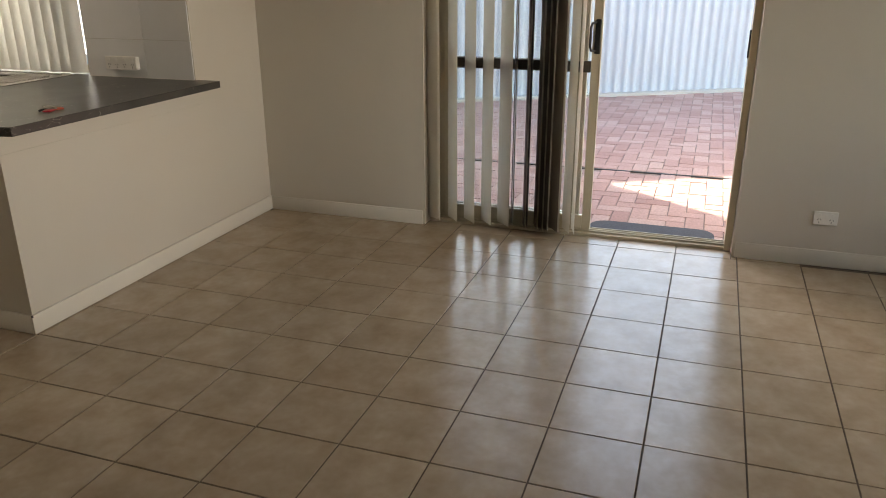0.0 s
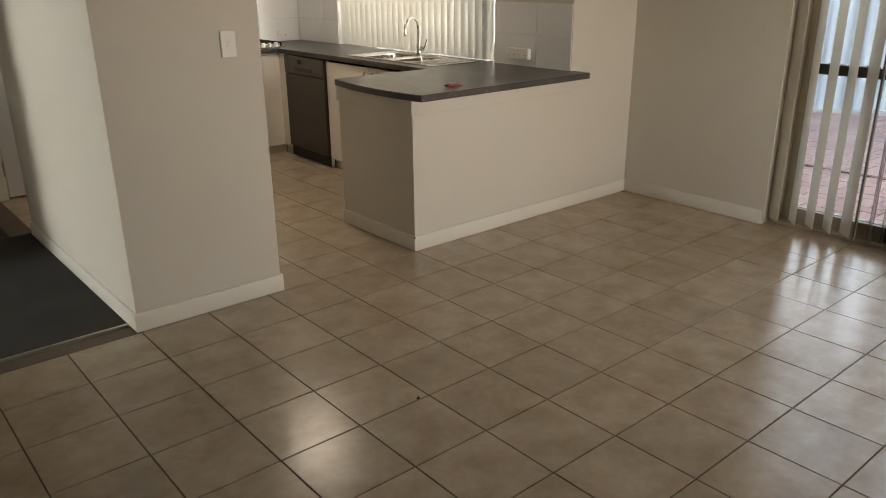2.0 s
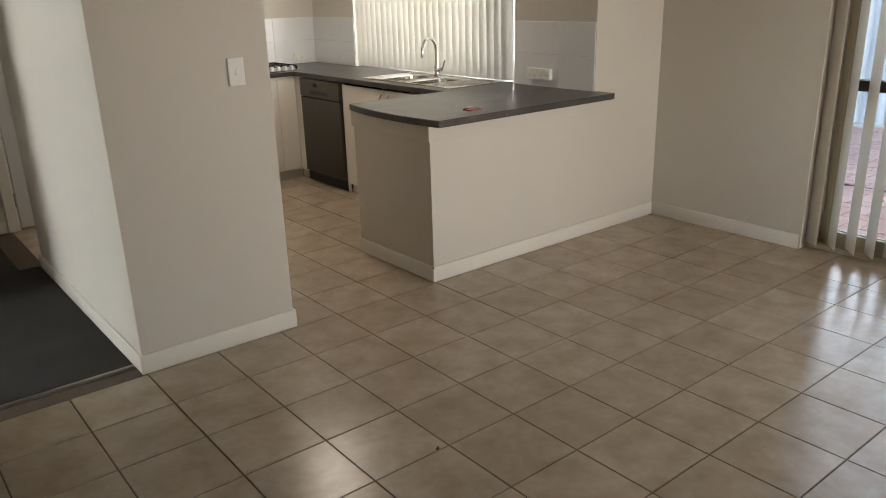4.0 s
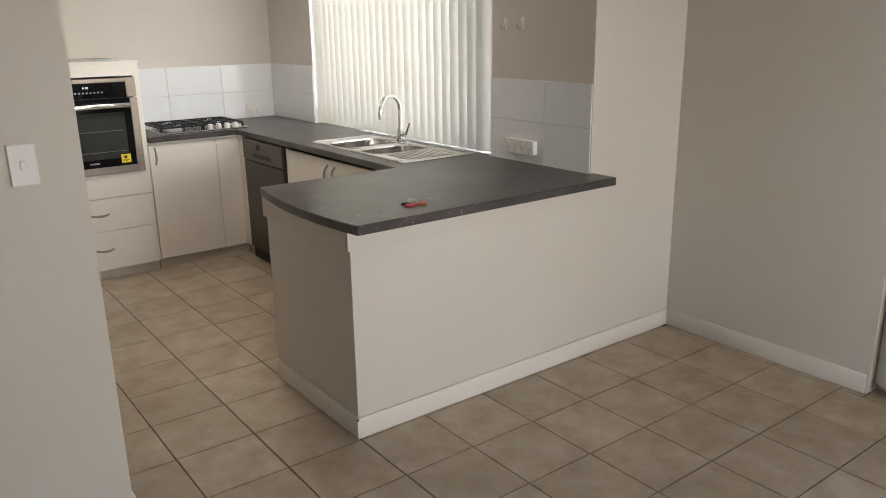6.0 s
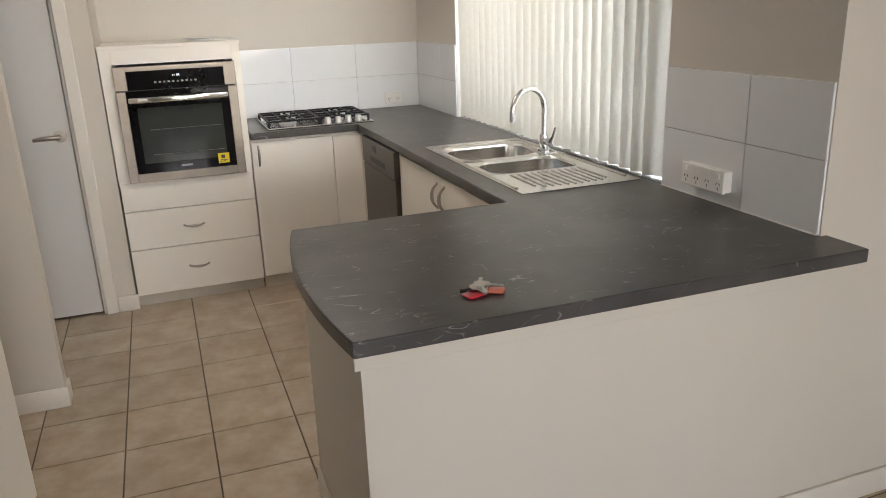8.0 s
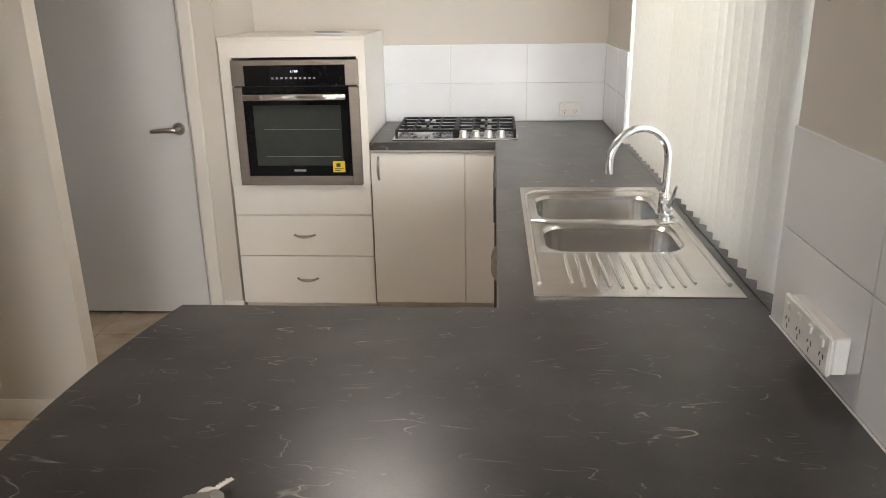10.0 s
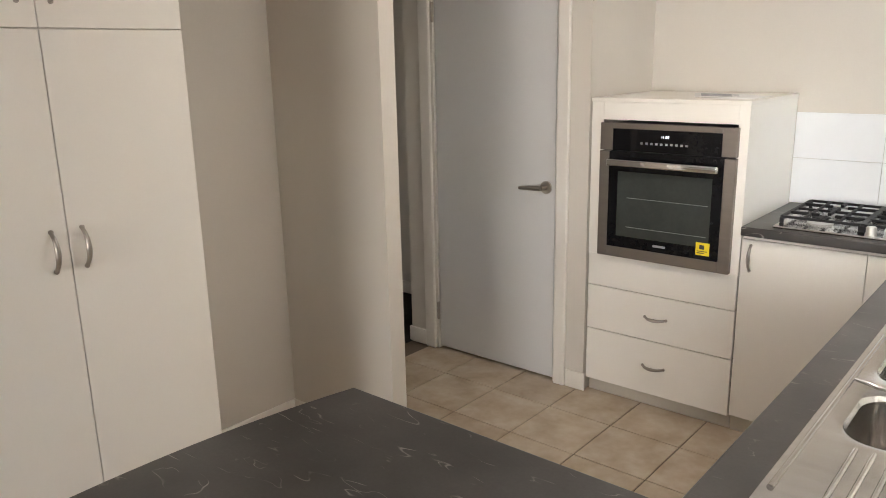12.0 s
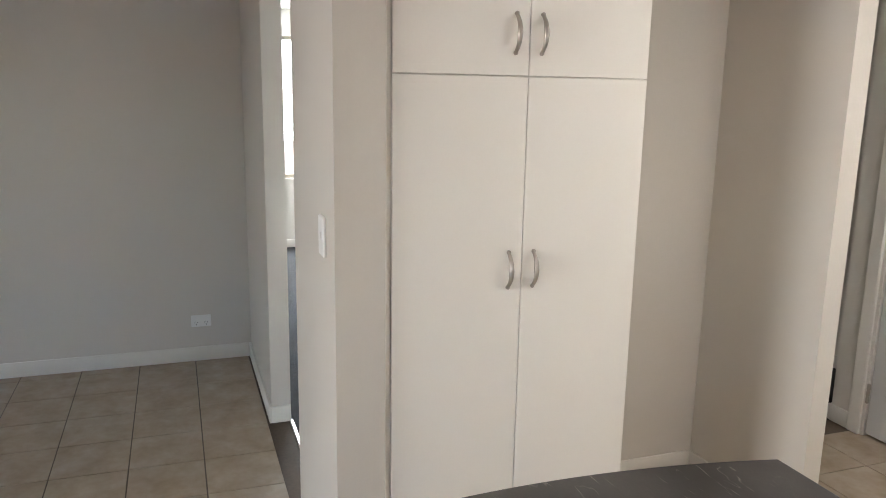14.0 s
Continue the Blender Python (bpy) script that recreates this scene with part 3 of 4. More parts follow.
dw = thing("dishwasher", (0.95, 2.25, 0), "dark stainless steel freestanding dishwasher under the worktop", "dishwasher")
DXF = 0.708
part("body", slab(DXF + 0.03, WX - 0.02, 2.027, 2.641, 0.02, ZC0 - 0.006), BLACK, dw)
d = part("door", slab(DXF, DXF + 0.029, 2.030, 2.638, 0.095, 0.714, 0.004), STEEL_DARK, dw)
pn = part("control_panel", slab(DXF - 0.004, DXF + 0.029, 2.030, 2.638, 0.718, ZC0 - 0.008, 0.004), STEEL_DARK, dw)
part("recess_handle", slab(DXF - 0.0055, DXF - 0.0042, 2.20, 2.47, 0.744, 0.774, 0.0005), BLACK, pn, "black recessed grip")
part("display", slab(DXF - 0.0055, DXF - 0.0042, 2.36, 2.415, 0.804, 0.834), BLACKGLASS, pn)
part("plinth", slab(DXF + 0.02, DXF + 0.0298, 2.030, 2.638, 0.012, 0.09), BLACK, dw)
for y in (2.07, 2.60):
    part("foot", rod(bmesh.new(), (DXF + 0.06, y, 0), (DXF + 0.06, y, 0.02), 0.018), BLACK, dw)


# ---- kitchen: sink and tap ----
def rounded(cx, cy, hx, hy, r, n=8):
    pts = []
    for sx, sy, a0 in ((1, 1, 0), (-1, 1, 90), (-1, -1, 180), (1, -1, 270)):
        for k in range(n + 1):
            a = radians(a0 + 90 * k / n)
            pts.append((cx + sx * (hx - r) + r * math.cos(a), cy + sy * (hy - r) + r * math.sin(a)))
    return pts


def lofted(bm, loops, close_last=True):
    rings = [[bm.verts.new(p) for p in lp] for lp in loops]
    for a, b in zip(rings, rings[1:]):
        for k in range(len(a)):
            bm.faces.new((a[k], a[(k + 1) % len(a)], b[(k + 1) % len(b)], b[k]))
    if close_last:
        bm.faces.new(rings[-1])
    return rings


SX0, SX1, SY0, SY1 = 0.752, 1.228, 0.782, 1.815
sink = thing("sink", (0.99, 1.3, ZC1), "stainless steel double bowl sink with grooved drainer", "sink")
ZS = ZC1 + 0.004
bowls = ((0.988, 1.563, 0.185, 0.140), (0.988, 1.232, 0.180, 0.118))
cells = ((SX0, SX1, 1.385, SY1), (SX0, SX1, 1.085, 1.385))
bm = bmesh.new()
for (cx, cy, hx, hy), (x0, x1, y0, y1) in zip(bowls, cells):
    inner = rounded(cx, cy, hx + 0.016, hy + 0.014, 0.075)
    outer = []
    for px, py in inner:
        dx, dy = px - cx, py - cy
        s = min(((x1 if dx > 0 else x0) - cx) / dx if abs(dx) > 1e-9 else 9, ((y1 if dy > 0 else y0) - cy) / dy if abs(dy) > 1e-9 else 9)
        outer.append((cx + dx * s, cy + dy * s))
    for corner in ((x0, y0), (x1, y0), (x0, y1), (x1, y1)):
        k = min(range(len(outer)), key=lambda q: (outer[q][0] - corner[0]) ** 2 + (outer[q][1] - corner[1]) ** 2)
        outer[k] = corner
    lofted(bm, [[(x, y, ZS) for x, y in outer], [(x, y, ZS) for x, y in inner],
                [(x, y, ZS - 0.004) for x, y in rounded(cx, cy, hx + 0.006, hy + 0.006, 0.068)]], False)
bm.faces.new([bm.verts.new(p) for p in ((SX0, SY0, ZS), (SX1, SY0, ZS), (SX1, 1.085, ZS), (SX0, 1.085, ZS))])
# turned-down edge
rim = [(SX0, SY0), (SX1, SY0), (SX1, SY1), (SX0, SY1)]
for (ax, ay), (bx, by) in zip(rim, rim[1:] + rim[:1]):
    q = [bm.verts.new(p) for p in ((ax, ay, ZS), (bx, by, ZS), (bx, by, ZC1 + 0.0003), (ax, ay, ZC1 + 0.0003))]
    bm.faces.new(q)
bmesh.ops.remove_doubles(bm, verts=bm.verts[:], dist=0.0004)
part("drainer_plate", bm, STEEL, sink)
# pressed ridges of the drainer
for k in range(11):
    x = 0.845 + k * 0.029
    y0 = 0.848 - 0.014 * (1 - abs(k - 5) / 5) + (0.02 if k in (0, 10) else 0.0)
    pts = [(x, y0 + (1.072 - y0) * q / 6, ZS - 0.0005) for q in range(7)]
    part("ridge", tube(bmesh.new(), pts, [0.0042, 0.0056, 0.0056, 0.0056, 0.0056, 0.0056, 0.0045], 14), STEEL, sink)
# pressed rib round bowls and drainer
rib = rounded(0.990, 1.30, 0.222, 0.465, 0.07, 10)
bm = bmesh.new()
pts = [(x, y, ZS - 0.0012) for x, y in rib if y > 0.90]
k0 = max(range(len(pts)), key=lambda k: (Vector(pts[k]) - Vector(pts[(k + 1) % len(pts)])).length if abs(pts[k][1] - pts[(k + 1) % len(pts)][1]) < 0.2 else 0)
pts = pts[k0 + 1:] + pts[:k0 + 1]
full = [Vector((pts[0][0], 0.86, ZS))] + [Vector(p) for p in pts] + [Vector((pts[-1][0], 0.86, ZS))]
tube(bm, full, 0.0058, 10)
part("raised_rib", bm, STEEL, sink)
bm = bmesh.new()
pts = [(0.772, 1.392, ZS), (0.800, 1.385, ZS), (0.822, 1.372, ZS), (0.860, 1.366, ZS)]
tube(bm, pts, [0.003, 0.006, 0.006, 0.003], 10)
part("bridge_rib", bm, STEEL, sink)
bm = bmesh.new()
pts = [(1.205, 1.372, ZS), (1.180, 1.374, ZS), (1.150, 1.368, ZS)]
tube(bm, pts, [0.003, 0.006, 0.003], 10)
part("bridge_rib", bm, STEEL, sink)
for cx, cy, hx, hy in bowls:
    bm = bmesh.new()
    loops = []
    for inset, z in ((-0.006, ZS - 0.004), (0.0, ZS - 0.012), (0.006, ZS - 0.12), (0.016, ZS - 0.150), (0.045, ZS - 0.166)):
        loops.append([(x, y, z) for x, y in rounded(cx, cy, hx - inset, hy - inset, 0.068)])
    lofted(bm, loops)
    w = part("bowl", bm, STEEL, sink)
    part("drain", rod(bmesh.new(), (cx, cy, ZS - 0.166), (cx, cy, ZS - 0.162), 0.045, n=24, bev=0.001), CHROME, w, "round chrome basket waste")

tap = thing("kitchen_tap", (1.195, 1.405, ZS), "polished chrome gooseneck mixer tap at the sink", "tap")
part("base", rod(rod(bmesh.new(), (1.193, 1.405, ZS), (1.193, 1.405, ZS + 0.012), 0.027, n=24, bev=0.002), (1.193, 1.405, ZS + 0.012), (1.193, 1.405, ZS + 0.075), 0.021, 0.019, 20), CHROME, tap)
pts = [(1.193, 1.405, ZS + 0.07), (1.193, 1.405, ZS + 0.14)]
for k in range(15):
    a = math.pi * k / 14
    pts.append((1.193 - 0.092 + 0.092 * math.cos(a), 1.405 - 0.035 * (1 - math.cos(a)), ZS + 0.182 + 0.095 * math.sin(a)))
pts.append((1.009, 1.335, ZS + 0.150))
part("spout", tube(bmesh.new(), pts, 0.0115, 14), CHROME, tap)
part("lever", tube(rod(bmesh.new(), (1.193, 1.385, ZS + 0.045), (1.193, 1.355, ZS + 0.045), 0.017, n=18, bev=0.002), [(1.193, 1.352, ZS + 0.045), (1.199, 1.338, ZS + 0.07), (1.206, 1.325, ZS + 0.115)], [0.008, 0.006, 0.005], 10), CHROME, tap)

sink.location += Vector((0.045, 0.024, 0.0))
tap.location += Vector((0.032, 0.062, 0.0))

# ---- kitchen: cooktop ----
ck = thing("cooktop", (0.445, 3.06, ZC1), "stainless steel gas cooktop with four burners", "cooktop")
KX0, KX1, KY0, KY1 = 0.150, 0.752, 2.800, 3.290
ZK = ZC1 + 0.010
part("plate", slab(KX0, KX1, KY0, KY1, ZC1, ZK, 0.004), STEEL, ck)
bps = ((0.285, 2.965, 0.050), (0.285, 3.165, 0.038), (0.585, 2.985, 0.030), (0.585, 3.165, 0.038))
for x, y, r in bps:
    bn = part("burner", rod(rod(bmesh.new(), (x, y, ZK), (x, y, ZK + 0.010), r, r * 0.92, 24), (x, y, ZK + 0.010), (x, y, ZK + 0.016), r * 0.72, n=24, bev=0.001), GREYPLASTIC, ck, "grey cast burner ring")
    part("cap", rod(bmesh.new(), (x, y, ZK + 0.016), (x, y, ZK + 0.022), r * 0.68, n=24, bev=0.002), IRON, bn, "black enamel burner cap")
for x0, x1 in ((0.164, 0.446), (0.456, 0.738)):
    bm = bmesh.new()
    y0, y1, zt = 2.872, 3.275, ZK + 0.031
    t = 0.0068
    for y in (y0, (y0 + y1) / 2, y1):
        box(bm, x0, x1, y - t, y + t, zt - 0.010, zt, 0.002, 1)
    for x in (x0, x1):
        box(bm, x - t, x + t, y0, y1, zt - 0.010, zt, 0.002, 1)
    for x in (x0 * 0.72 + x1 * 0.28, x0 * 0.28 + x1 * 0.72):
        box(bm, x - t * 0.8, x + t * 0.8, y0, y1, zt - 0.010, zt, 0.002, 1)
    for yc in ((y0 * 3 + y1) / 4, (y0 + y1 * 3) / 4):
        for s in (-1, 1):
            xe = (x0 + x1) / 2 + s * 0.028
            box(bm, min(xe, x0 if s < 0 else x1), max(xe, x0 if s < 0 else x1), yc - t, yc + t, zt - 0.010, zt + 0.002, 0.002, 1)
            ye = yc + s * 0.028
            yo = yc + s * (y1 - y0) / 4
            box(bm, (x0 + x1) / 2 - t, (x0 + x1) / 2 + t, min(ye, yo), max(ye, yo), zt - 0.010, zt + 0.002, 0.002, 1)
    for x in (x0, x1):
        for y in (y0, y1):
            box(bm, x - 0.007, x + 0.007, y - 0.007, y + 0.007, ZK, zt - 0.008, 0.002, 1)
    part("trivet", bm, IRON, ck, "black cast iron pan trivet")
for x in (0.490, 0.550, 0.610, 0.670):
    kb = part("knob", rod(rod(bmesh.new(), (x, 2.835, ZK), (x, 2.835, ZK + 0.004), 0.021, n=24), (x, 2.835, ZK + 0.004), (x, 2.835, ZK + 0.032), 0.0185, 0.0170, 24, 0.002), KNOB, ck, "satin metal control knob")

ck.location += BACK_GROUP

# ---- kitchen: pantry ----
PX = -0.868
pn = thing("pantry_cupboard", (-1.2, 0.48, 0), "tall cream laminate pantry cupboard with four doors", "pantry cupboard")
PY0, PY1, PYM, PZ = 0.172, 0.956, 0.568, 1.672
part("carcass", slab(RX + 0.003, PX - 0.019, STY1 + 0.003, PY1, 0.075, H - 0.003), LAMINATE, pn)
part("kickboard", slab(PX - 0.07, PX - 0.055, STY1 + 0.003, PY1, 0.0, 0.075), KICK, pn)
part("side_strip", slab(PX - 0.019, PX - 0.008, STY1 + 0.003, PY0 - 0.002, 0.075, H - 0.003), LAMINATE, pn)
for z0, z1, hz in ((0.078, PZ - 0.0013, 1.118), (PZ + 0.0013, H - 0.006, 1.788)):
    for y0, y1, hy in ((PY0, PYM - 0.0013, PYM - 0.043), (PYM + 0.0013, PY1, PYM + 0.037)):
        d = part("cupboard_door", slab(PX - 0.018, PX, y0, y1, z0, z1, 0.0015), LAMINATE, pn)
        bow_handle(d, (PX, hy, hz), (0, 0, 1), (1, 0, 0), 0.105, 0.027)


# ---- internal door ----
door = thing("door_1", (-1.235, 2.78, 0), "closed pale grey flush internal door", "door")
tagged(door, kind="structure")
leaf = part("leaf", slab(-1.494, -0.764, 2.768, 2.806, 0.014, 2.050, 0.002), DOORPAINT, door)
bm = rod(rod(bmesh.new(), (-0.812, 2.768, 0.972), (-0.812, 2.758, 0.972), 0.031, n=24, bev=0.002), (-0.812, 2.758, 0.972), (-0.812, 2.716, 0.972), 0.010, n=14)
tube(bm, [(-0.812, 2.716, 0.972), (-0.832, 2.710, 0.973), (-0.877, 2.710, 0.972), (-0.932, 2.715, 0.967)], [0.014, 0.0145, 0.013, 0.010], 12, 0.85)
part("lever_handle", bm, NICKEL, leaf, "satin nickel lever handle")
for z in (0.22, 1.80):
    bm = rod(bmesh.new(), (-1.499, 2.760, z - 0.05), (-1.499, 2.760, z + 0.05), 0.007, n=12)
    for k in (-1, 0, 1):
        rod(bm, (-1.499, 2.760, z + k * 0.033 - 0.012), (-1.499, 2.760, z + k * 0.033 + 0.012), 0.0085, n=12)
    part("hinge", bm, NICKEL, leaf, "steel butt hinge")
fr = thing("door_frame", (-1.235, 2.77, 0), "cream painted timber door frame and architrave", "door frame")
tagged(fr, kind="structure")
for x0, x1 in ((-1.525, -1.500), (-0.758, -0.731)):
    part("jamb", slab(x0, x1, DW, 2.86, 0, 2.085), TRIM, fr)
part("head", slab(-1.500, -0.758, DW, 2.86, 2.058, 2.085), TRIM, fr)
for x0, x1 in ((-1.582, -1.512), (-0.746, -0.684)):
    part("architrave", slab(x0, x1, DW - 0.020, DW - 0.0005, 0, 2.135, 0.005), TRIM, fr)
part("architrave", slab(-1.512, -0.746, DW - 0.020, DW - 0.0005, 2.070, 2.135, 0.005), TRIM, fr)

# ---- kitchen ceiling light ----
cl_x, cl_y = 0.25, 1.72
lt = thing("ceiling_light", (cl_x, cl_y, H), "round frosted glass ceiling light, switched on", "ceiling light")
part("base", rod(bmesh.new(), (cl_x, cl_y, H - 0.02), (cl_x, cl_y, H), 0.215, n=48, bev=0.004), TRIM, lt)
bm = bmesh.new()
lofted(bm, [[(cl_x + r * math.cos(a * math.tau / 40), cl_y + r * math.sin(a * math.tau / 40), z) for a in range(40)]
            for r, z in ((0.200, H - 0.0205), (0.205, H - 0.045), (0.18, H - 0.075), (0.12, H - 0.092), (0.05, H - 0.098))])
lit, litnt, litb = nodes_of("lit_frosted_glass")
litb.inputs["Base Color"].default_value = (0.8, 0.78, 0.72, 1)
litb.inputs["Emission Color"].default_value, litb.inputs["Emission Strength"].default_value = (1.0, 0.92, 0.84, 1), 0.3
part("diffuser", bm, lit, lt, "glowing frosted diffuser")

# ---- switch and sockets ----
sw = thing("light_switch", (-1.008, STY0, 1.22), "white single rocker light switch on the end wall", "light switch")
part("plate", slab(-1.044, -0.972, STY0 - 0.010, STY0, 1.160, 1.276, 0.003), PLASTIC, sw)
part("rocker", slab(-1.016, -1.000, STY0 - 0.0135, STY0 - 0.0095, 1.207, 1.230, 0.0015), PLASTIC, sw)


def socket(name, label, place, wide, high, gangs):
    """A socket plate built on the wall plane y = 0 facing -y, then turned."""
    s = thing(name, (0, 0, 0), label, "power socket")
    part("plate", slab(-wide / 2, wide / 2, -0.009, 0, -high / 2, high / 2, 0.003), PLASTIC, s)
    part("box", slab(-wide / 2 + 0.004, wide / 2 - 0.004, -0.0005, 0.0, -high / 2 + 0.004, high / 2 - 0.004), PLASTIC, s)
    for k in range(gangs):
        x = -wide / 2 + wide * (k + 0.5) / gangs
        part("rocker", slab(x - 0.007, x + 0.007, -0.013, -0.0085, high * 0.14, high * 0.36, 0.0015), PLASTIC, s)
        bm = bmesh.new()
        for dx, rot in ((-0.007, 28), (0.007, -28)):
            t = slab(-0.0013, 0.0013, -0.0096, -0.0088, -0.0045, 0.0045)
            bmesh.ops.transform(t, matrix=pose(x + dx, 0, -high * 0.10, 0, rot, 0), verts=t.verts[:])
            merge(bm, t)
        box(bm, x - 0.0013, x + 0.0013, -0.0096, -0.0088, -high * 0.36, -high * 0.22)
        part("slots", bm, INK, s)
    s.matrix_world = place
    return s


socket("power_socket", "white four-gang power socket on the tiled wall", pose(WX - 0.036, 0.455, 0.985, 0, 0, -90), 0.205, 0.072, 4)
part("mounting_block", slab(WX - 0.0355, WX - 0.0088, 0.356, 0.554, 0.951, 1.019, 0.003), PLASTIC, bpy.data.objects["power_socket"])
socket("power_socket", "white double power socket on the tiled splashback", pose(1.113, BACK - 0.009, 0.968, 0, 0, 0), 0.115, 0.072, 2)
socket("power_socket", "white double power socket low on the dining wall", pose(DX, -3.24, 0.26, 0, 0, -90), 0.115, 0.072, 2)
socket("power_socket", "white double power socket low on the end wall", pose(-3.54, -0.28, 0.25, 0, 0, 90), 0.115, 0.072, 2)

# wall hooks above the splashback
for y in (0.606, 0.482):
    hk = thing("wall_hook", (WX, y, 1.565), "small white plastic adhesive wall hook", "hook", "hooks over the splashback")
    part("plate", slab(WX - 0.004, WX, y - 0.011, y + 0.011, 1.550, 1.605, 0.0015), PLASTIC, hk)
    part("hook", tube(bmesh.new(), [(WX - 0.004, y, 1.577), (WX - 0.008, y, 1.557), (WX - 0.018, y, 1.545), (WX - 0.030, y, 1.549), (WX - 0.036, y, 1.569)], 0.003, 12), CHROME, hk, "bent chrome hook")

# ---- keys on the worktop ----
ky = thing("key_bunch", (0.285, 0.02, ZC1), "bunch of metal keys with red and salmon tags", "keys")


def flat_key(ang, dx, dy, z, mat_head, mat_blade, name):
    t = bmesh.new()
    pts = rounded(0.0, 0.0, 0.014, 0.013, 0.010, 4)
    lo = [t.verts.new((x, y, 0)) for x, y in pts]
    hi = [t.verts.new((x, y, 0.0025)) for x, y in pts]
    t.faces.new(lo[::-1])
    t.faces.new(hi)
    for k in range(len(pts)):
        t.faces.new((lo[k], lo[(k + 1) % len(pts)], hi[(k + 1) % len(pts)], hi[k]))
    bl = slab(0.012, 0.046, -0.0042, 0.0035, 0.0002, 0.0022, 0.0004, 1)
    for k in range(4):
        box(bl, 0.019 + k * 0.006, 0.0225 + k * 0.006, 0.0035, 0.005 + 0.0015 * (k % 2), 0.0004, 0.0020)
    m = pose(0.285 + dx, 0.025 + dy, ZC1 + z, 6, 4, ang)
    bmesh.ops.transform(t, matrix=m, verts=t.verts[:])
    bmesh.ops.transform(bl, matrix=m, verts=bl.verts[:])
    h = part(name, t, mat_head, ky)
    part("blade", bl, mat_blade, h)


flat_key(62, 0.006, 0.016, 0.013, KEYSILVER, KEYSILVER, "house_key")
flat_key(-98, 0.002, -0.002, 0.017, KEYSILVER, KEYSILVER, "house_key")
flat_key(-30, 0.016, 0.010, 0.012, KEYSILVER, KEYSILVER, "house_key")
flat_key(-80, -0.012, -0.004, 0.014, KEYSILVER, KEYSILVER, "house_key")
for at_x, at_y, turn, half, mat, lab in ((0.262, 0.002, 18, 0.021, RED, "red plastic key tag"), (0.268, 0.016, 40, 0.017, RED, "red plastic key tag"),
                                         (0.316, 0.006, -32, 0.019, SALMON, "salmon leather key tag")):
    t = slab(-half * 1.15, half * 1.15, -half * 0.8, half * 0.8, 0.001, 0.009, 0.004, 2)
    bmesh.ops.transform(t, matrix=pose(at_x, at_y, ZC1, 0, 0, turn), verts=t.verts[:])
    part("tag", t, mat, ky, lab)
part("fob", rod(bmesh.new(), (0.238, 0.030, ZC1 + 0.006), (0.272, 0.022, ZC1 + 0.010), 0.005, 0.0035, 10, 0.001), BLACK, ky, "slim black fob")
part("ring", tube(bmesh.new(), [(0.288 + 0.014 * math.cos(a * math.tau / 20), 0.022 + 0.014 * math.sin(a * math.tau / 20), ZC1 + 0.012 + 0.006 * math.sin(a * math.tau / 20)) for a in range(20)], 0.0012, 6), CHROME, ky)


ky.location += Vector((0.022, 0.002, 0.0))

# ---- kitchen window and blind ----
win = thing("window_1", (1.44, 1.675, 0.90), "aluminium kitchen window behind a vertical blind", "window")
tagged(win, kind="structure")
bm = bmesh.new()
for b in ((1.42, 1.46, 0.692, 0.732, 0.903, 2.098), (1.42, 1.46, 2.618, 2.658, 0.903, 2.098), (1.42, 1.46, 0.732, 2.618, 0.903, 0.943), (1.42, 1.46, 0.732, 2.618, 2.058, 2.098), (1.42, 1.46, 1.655, 1.695, 0.943, 2.058)):
    box(bm, *b)
part("window_frame", bm, ALU, win)
for y0, y1 in ((0.733, 1.654), (1.696, 2.617)):
    g = part("pane", slab(1.437, 1.443, y0, y1, 0.944, 2.057), GLASS, win)
    g.visible_shadow = False
part("window_sill", slab(WX - 0.037, 1.4195, 0.692, 2.658, 0.9002, 0.909, 0.0), WORKTOP, win, "charcoal laminate sill level with the worktop")
win.location += Vector((0.038, 0.025, -0.004))
part("edge_trim", slab(WX - 0.006, WX + 0.012, 0.702, 0.713, 1.312, 2.10, 0.002), TRIM, win)


def vertical_blind(name, label, x, y0, z0, z1, slats, wide, bow=0.007, cloth=None):
    """slats: place along y, turn, and whether the strip gets the painted shade brown."""
    bl = thing(name, (x, y0, z0), label, "vertical blind")
    ya, yb = min(s[0] for s in slats) - 0.05, max(s[0] for s in slats) + 0.05
    part("head_rail", slab(x - 0.02, x + 0.02, ya, yb, z1 + 0.006, z1 + 0.045, 0.003), TRIM, bl)
    for k, (y, turn, shaded) in enumerate(slats):
        bm = bmesh.new()
        cols = 7
        front = []
        for i in range(cols):
            s = -1 + 2 * i / (cols - 1)
            u, w = s * wide / 2, bow * (1 - s * s)
            c, sn = math.cos(radians(turn)), math.sin(radians(turn))
            front.append((x + u * sn + w * c, y + u * c - w * sn))
        lo = [bm.verts.new((px, py, z0)) for px, py in front]
        hi = [bm.verts.new((px, py, z1)) for px, py in front]
        for i in range(cols - 1):
            bm.faces.new((lo[i], lo[i + 1], hi[i + 1], hi[i]))
        sl = part("slat", bm, SLAT_SHADE if shaded else cloth or FABRIC, bl)
    return bl


